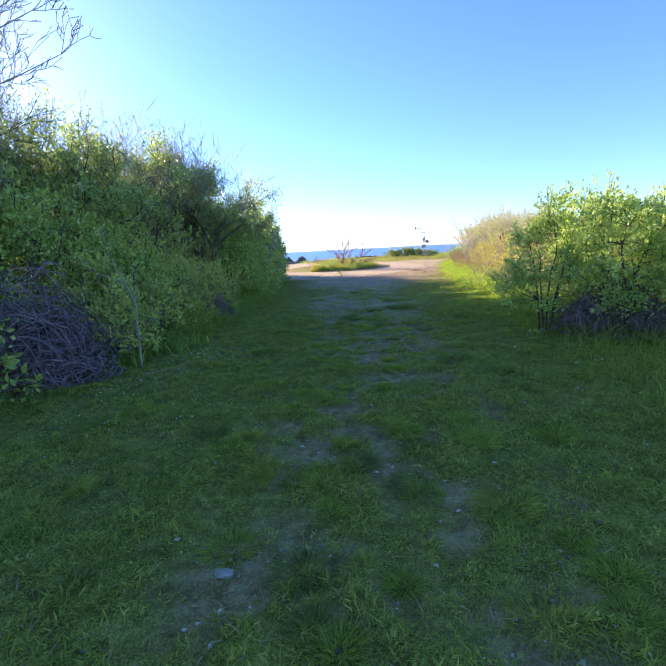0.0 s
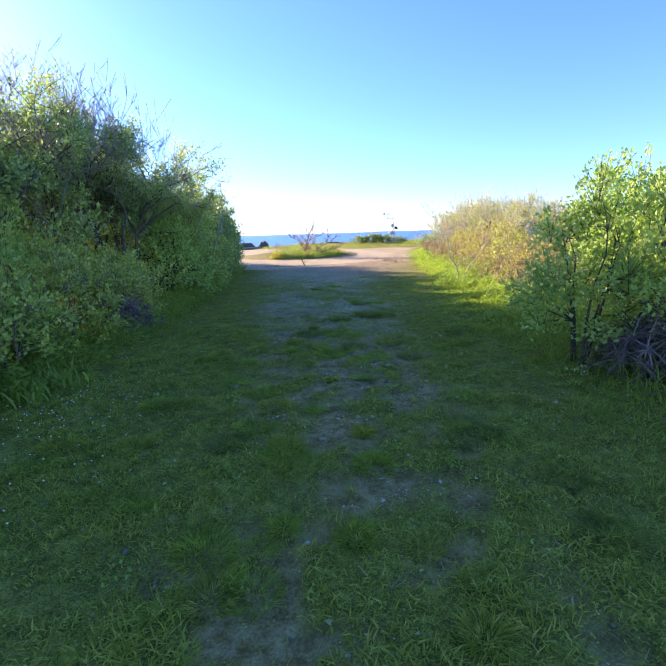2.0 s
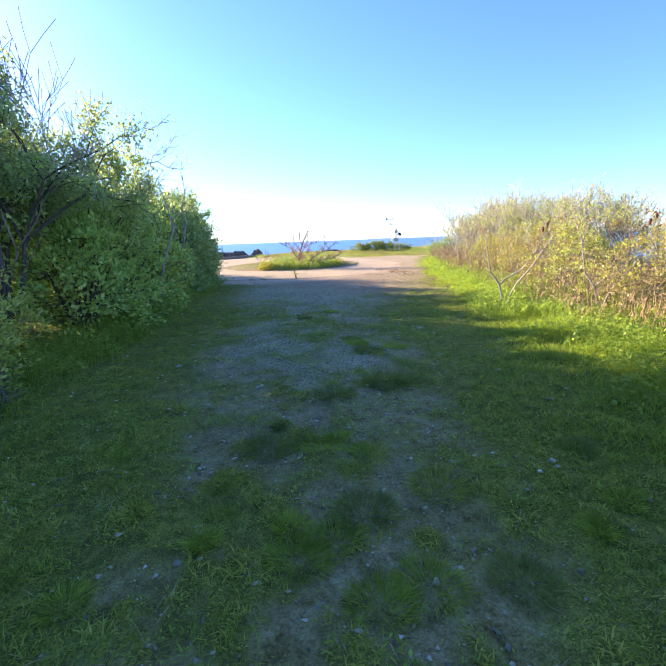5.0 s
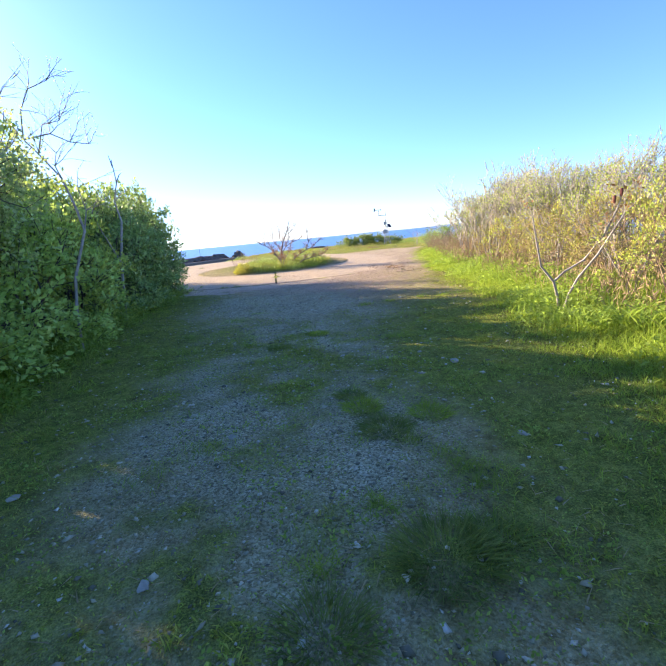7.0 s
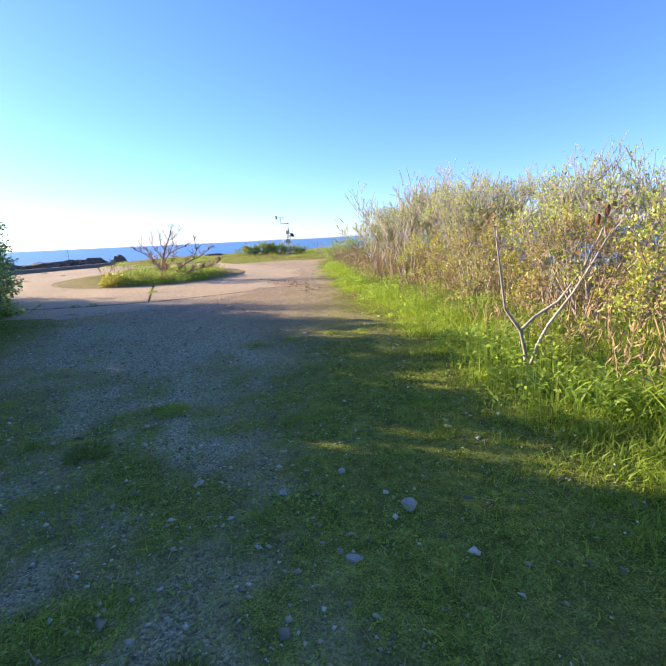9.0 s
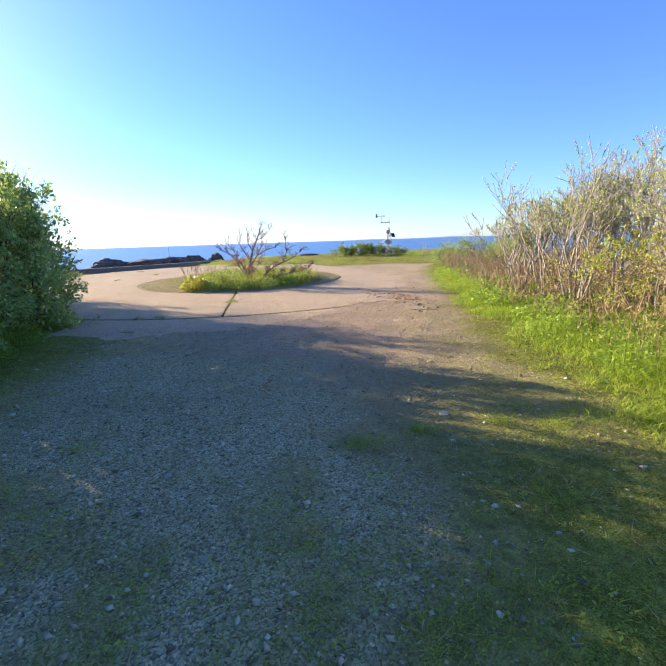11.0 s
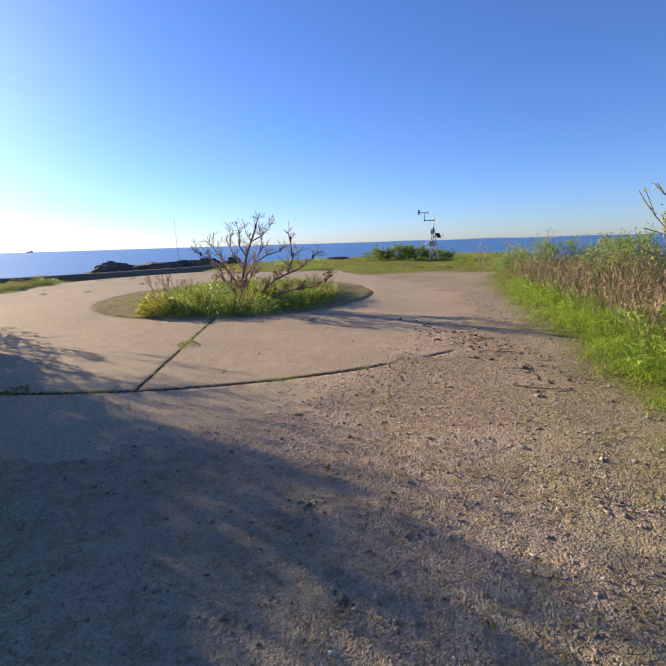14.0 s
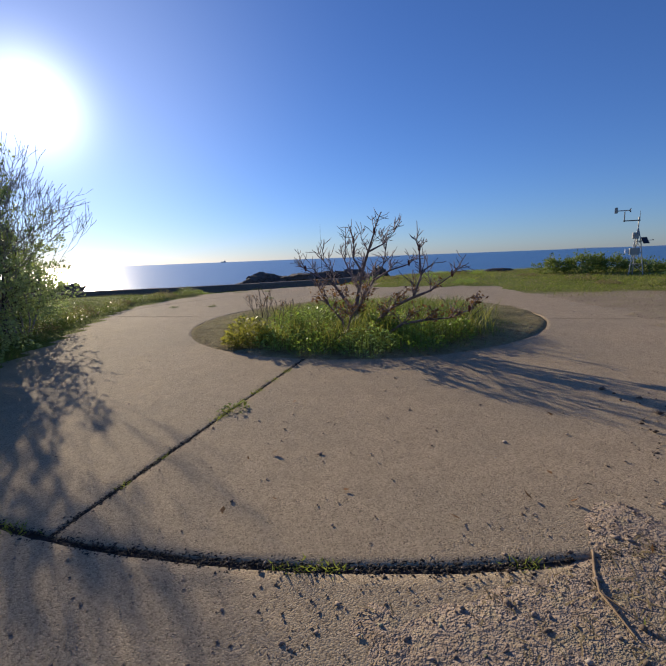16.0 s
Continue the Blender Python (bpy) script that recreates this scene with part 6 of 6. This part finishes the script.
def boulder(x, y, sx, sy, sz, seed, z0=None, label="dark weathered rock beyond the sea wall"):
    bm = bmesh.new()
    bmesh.ops.create_icosphere(bm, subdivisions=4, radius=1)
    off = Vector((seed * 2.31, seed * 5.7, 1.1))
    for v in bm.verts:
        k = 0.85 + 0.45 * noise.noise(v.co * 1.1 + off) + 0.40 * abs(noise.noise(v.co * 2.6 + off)) + 0.26 * abs(noise.noise(v.co * 6.0 + off))
        c = v.co * k
        c.z = 0.55 * c.z + 0.45 * round((c.z + 0.25 * c.x) * 4) / 4
        v.co = Vector((c.x * sx, c.y * sy, c.z * sz * 0.72))
    ob = part("boulder", bm, M_ROCK)
    ob.matrix_world = pose(x, y, (zat(x, y) if z0 is None else z0), 0, 0, 30 + 25 * math.sin(seed * 2.2))
    return tagged(ob, label, "rock", "sea rocks")


for k, (x, y, sx, sy, sz, z0) in enumerate([(-11.2, 44.6, 1.5, 1.2, 0.72, 0.4), (-9.9, 45.6, 2.1, 1.2, 0.85, 0.4), (-8.0, 46.6, 2.0, 1.2, 0.78, 0.4), (-6.3, 47.2, 1.5, 1.0, 0.8, 0.4),
                                           (-4.2, 47.6, 0.8, 0.7, 1.1, 0.25), (-18.6, 38.8, 2.2, 1.3, 0.6, 0.0), (-20.8, 38.0, 2.2, 1.4, 1.0, 0.0), (-22.8, 37.2, 2.4, 1.5, 1.7, 0.0), (-16.4, 40.6, 1.8, 1.0, 0.45, 0.0)]):
    boulder(x, y, sx, sy, sz * 1.1, k + 1, z0 - 0.46)
boulder(2.9, 47.0, 0.75, 0.4, 0.28, 20, None, "dark low rock on the headland grass")


def rod():
    bm = bmesh.new()
    bmesh.ops.create_cone(bm, cap_ends=True, segments=8, radius1=0.014, radius2=0.005, depth=3.6, matrix=pose(0, 0, 1.8))
    ob = part("thin_pole", bm, M_DARKMETAL)
    ob.matrix_world = pose(-6.7, 44.0, zat(-6.7, 44.0) - 0.1)
    return tagged(ob, "thin upright pole near the sea wall", "pole")


rod()


# ---- weather mast ----
def bar(name, a, b, r, material, parent, sides=8):
    bm = bmesh.new()
    a, b = Vector(a), Vector(b)
    m = Matrix.Translation((a + b) / 2) @ (b - a).to_track_quat("Z", "Y").to_matrix().to_4x4()
    bmesh.ops.create_cone(bm, cap_ends=True, segments=sides, radius1=r, radius2=r, depth=(b - a).length, matrix=m)
    return part(name, bm, material, parent)


def box(name, c, size, material, parent, bevel=0.012, rz=0.0, rx=0.0):
    bm = bmesh.new()
    bmesh.ops.create_cube(bm, size=1)
    for v in bm.verts:
        v.co = Vector((v.co.x * size[0], v.co.y * size[1], v.co.z * size[2]))
    bmesh.ops.bevel(bm, geom=bm.edges[:], offset=bevel, segments=2, affect="EDGES")
    bm.transform(pose(*c, rx, 0, rz))
    return part(name, bm, material, parent)


def weather_mast():
    x, y = 8.25, 42.0
    root = empty("weather_mast", "pale metal weather station mast with vane, boxes and panel", "weather station", at=(x, y, zat(x, y)))
    for k in range(3):
        a = radians(90 + 120 * k)
        foot = (math.cos(a) * 0.30, math.sin(a) * 0.30, -0.02)
        leg = bar("leg", foot, (math.cos(a) * 0.12, math.sin(a) * 0.12, 1.45), 0.022, M_PALEMETAL, root)
        bar("top_strut", (math.cos(a) * 0.12, math.sin(a) * 0.12, 1.45), (0, 0, 1.95), 0.018, M_PALEMETAL, root)
    for z in (0.45, 0.95, 1.4):
        r = 0.30 - 0.18 * z / 1.45
        for k in range(3):
            a, b = radians(90 + 120 * k), radians(210 + 120 * k)
            bar("brace", (math.cos(a) * r, math.sin(a) * r, z), (math.cos(b) * r, math.sin(b) * r, z), 0.012, M_PALEMETAL, root)
            bar("brace", (math.cos(a) * (r + 0.04), math.sin(a) * (r + 0.04), z - 0.35), (math.cos(b) * r, math.sin(b) * r, z), 0.010, M_PALEMETAL, root)
    bar("mast_pole", (0, 0, 1.3), (0, 0, 2.38), 0.024, M_PALEMETAL, root)
    bar("lightning_rod", (0.03, 0, 2.2), (0.03, 0, 2.62), 0.008, M_DARKMETAL, root)
    bar("cross_arm", (0.05, 0, 2.24), (-0.55, 0, 2.24), 0.022, M_DARKMETAL, root)
    bar("arm_post", (-0.52, 0, 2.2), (-0.52, 0, 2.62), 0.02, M_DARKMETAL, root)
    vane = bar("wind_vane", (-0.34, 0, 2.66), (-0.80, 0, 2.66), 0.02, M_GREYBOX, root)
    box("tail_fin", (-0.83, 0, 2.68), (0.12, 0.012, 0.24), M_GREYBOX, vane, 0.004)
    for k in range(4):
        a = radians(45 + 90 * k)
        bar("propeller_blade", (-0.33, 0, 2.66), (-0.32, math.cos(a) * 0.10, 2.66 + math.sin(a) * 0.10), 0.014, M_DARKMETAL, vane, 5)
    box("upper_enclosure", (-0.10, -0.10, 1.62), (0.22, 0.16, 0.26), M_GREYBOX, root)
    box("enclosure", (-0.12, -0.16, 0.98), (0.36, 0.18, 0.28), M_GREYBOX, root)
    panel = box("solar_panel", (0.27, -0.04, 1.42), (0.26, 0.02, 0.30), M_PANEL, root, 0.004, 25, -35)
    box("panel_frame", (0.27, -0.025, 1.415), (0.28, 0.015, 0.32), M_PALEMETAL, panel, 0.004, 25, -35)
    bar("panel_arm", (0, 0, 1.36), (0.27, -0.01, 1.40), 0.014, M_PALEMETAL, root)
    for k in range(6):
        bm = bmesh.new()
        bmesh.ops.create_cone(bm, cap_ends=True, segments=16, radius1=0.075, radius2=0.06, depth=0.014, matrix=pose(-0.38, -0.05, 0.92 + 0.03 * k))
        part("shield_plate", bm, M_WHITE, root)
    bar("shield_arm", (0, 0, 0.95), (-0.38, -0.05, 0.95), 0.012, M_PALEMETAL, root)
    box("sensor", (0.55, 0.0, 1.43), (0.05, 0.05, 0.05), M_DARKMETAL, root, 0.01)
    bar("sensor_arm", (0.1, 0, 1.40), (0.55, 0, 1.42), 0.008, M_PALEMETAL, root)
    return root


weather_mast()


def far_ship():
    az = radians(34)
    d = 3600
    root = empty("ship", "tiny distant ship on the horizon", "ship", at=(-math.sin(az) * d, math.cos(az) * d, -6))
    root.rotation_euler = (0, 0, az)
    box("hull", (0, 0, 4), (40, 9, 7), M_GREYBOX, root, 1.5)
    box("superstructure", (11, 0, 10), (10, 7, 9), M_WHITE, root, 0.8)
    return root


far_ship()
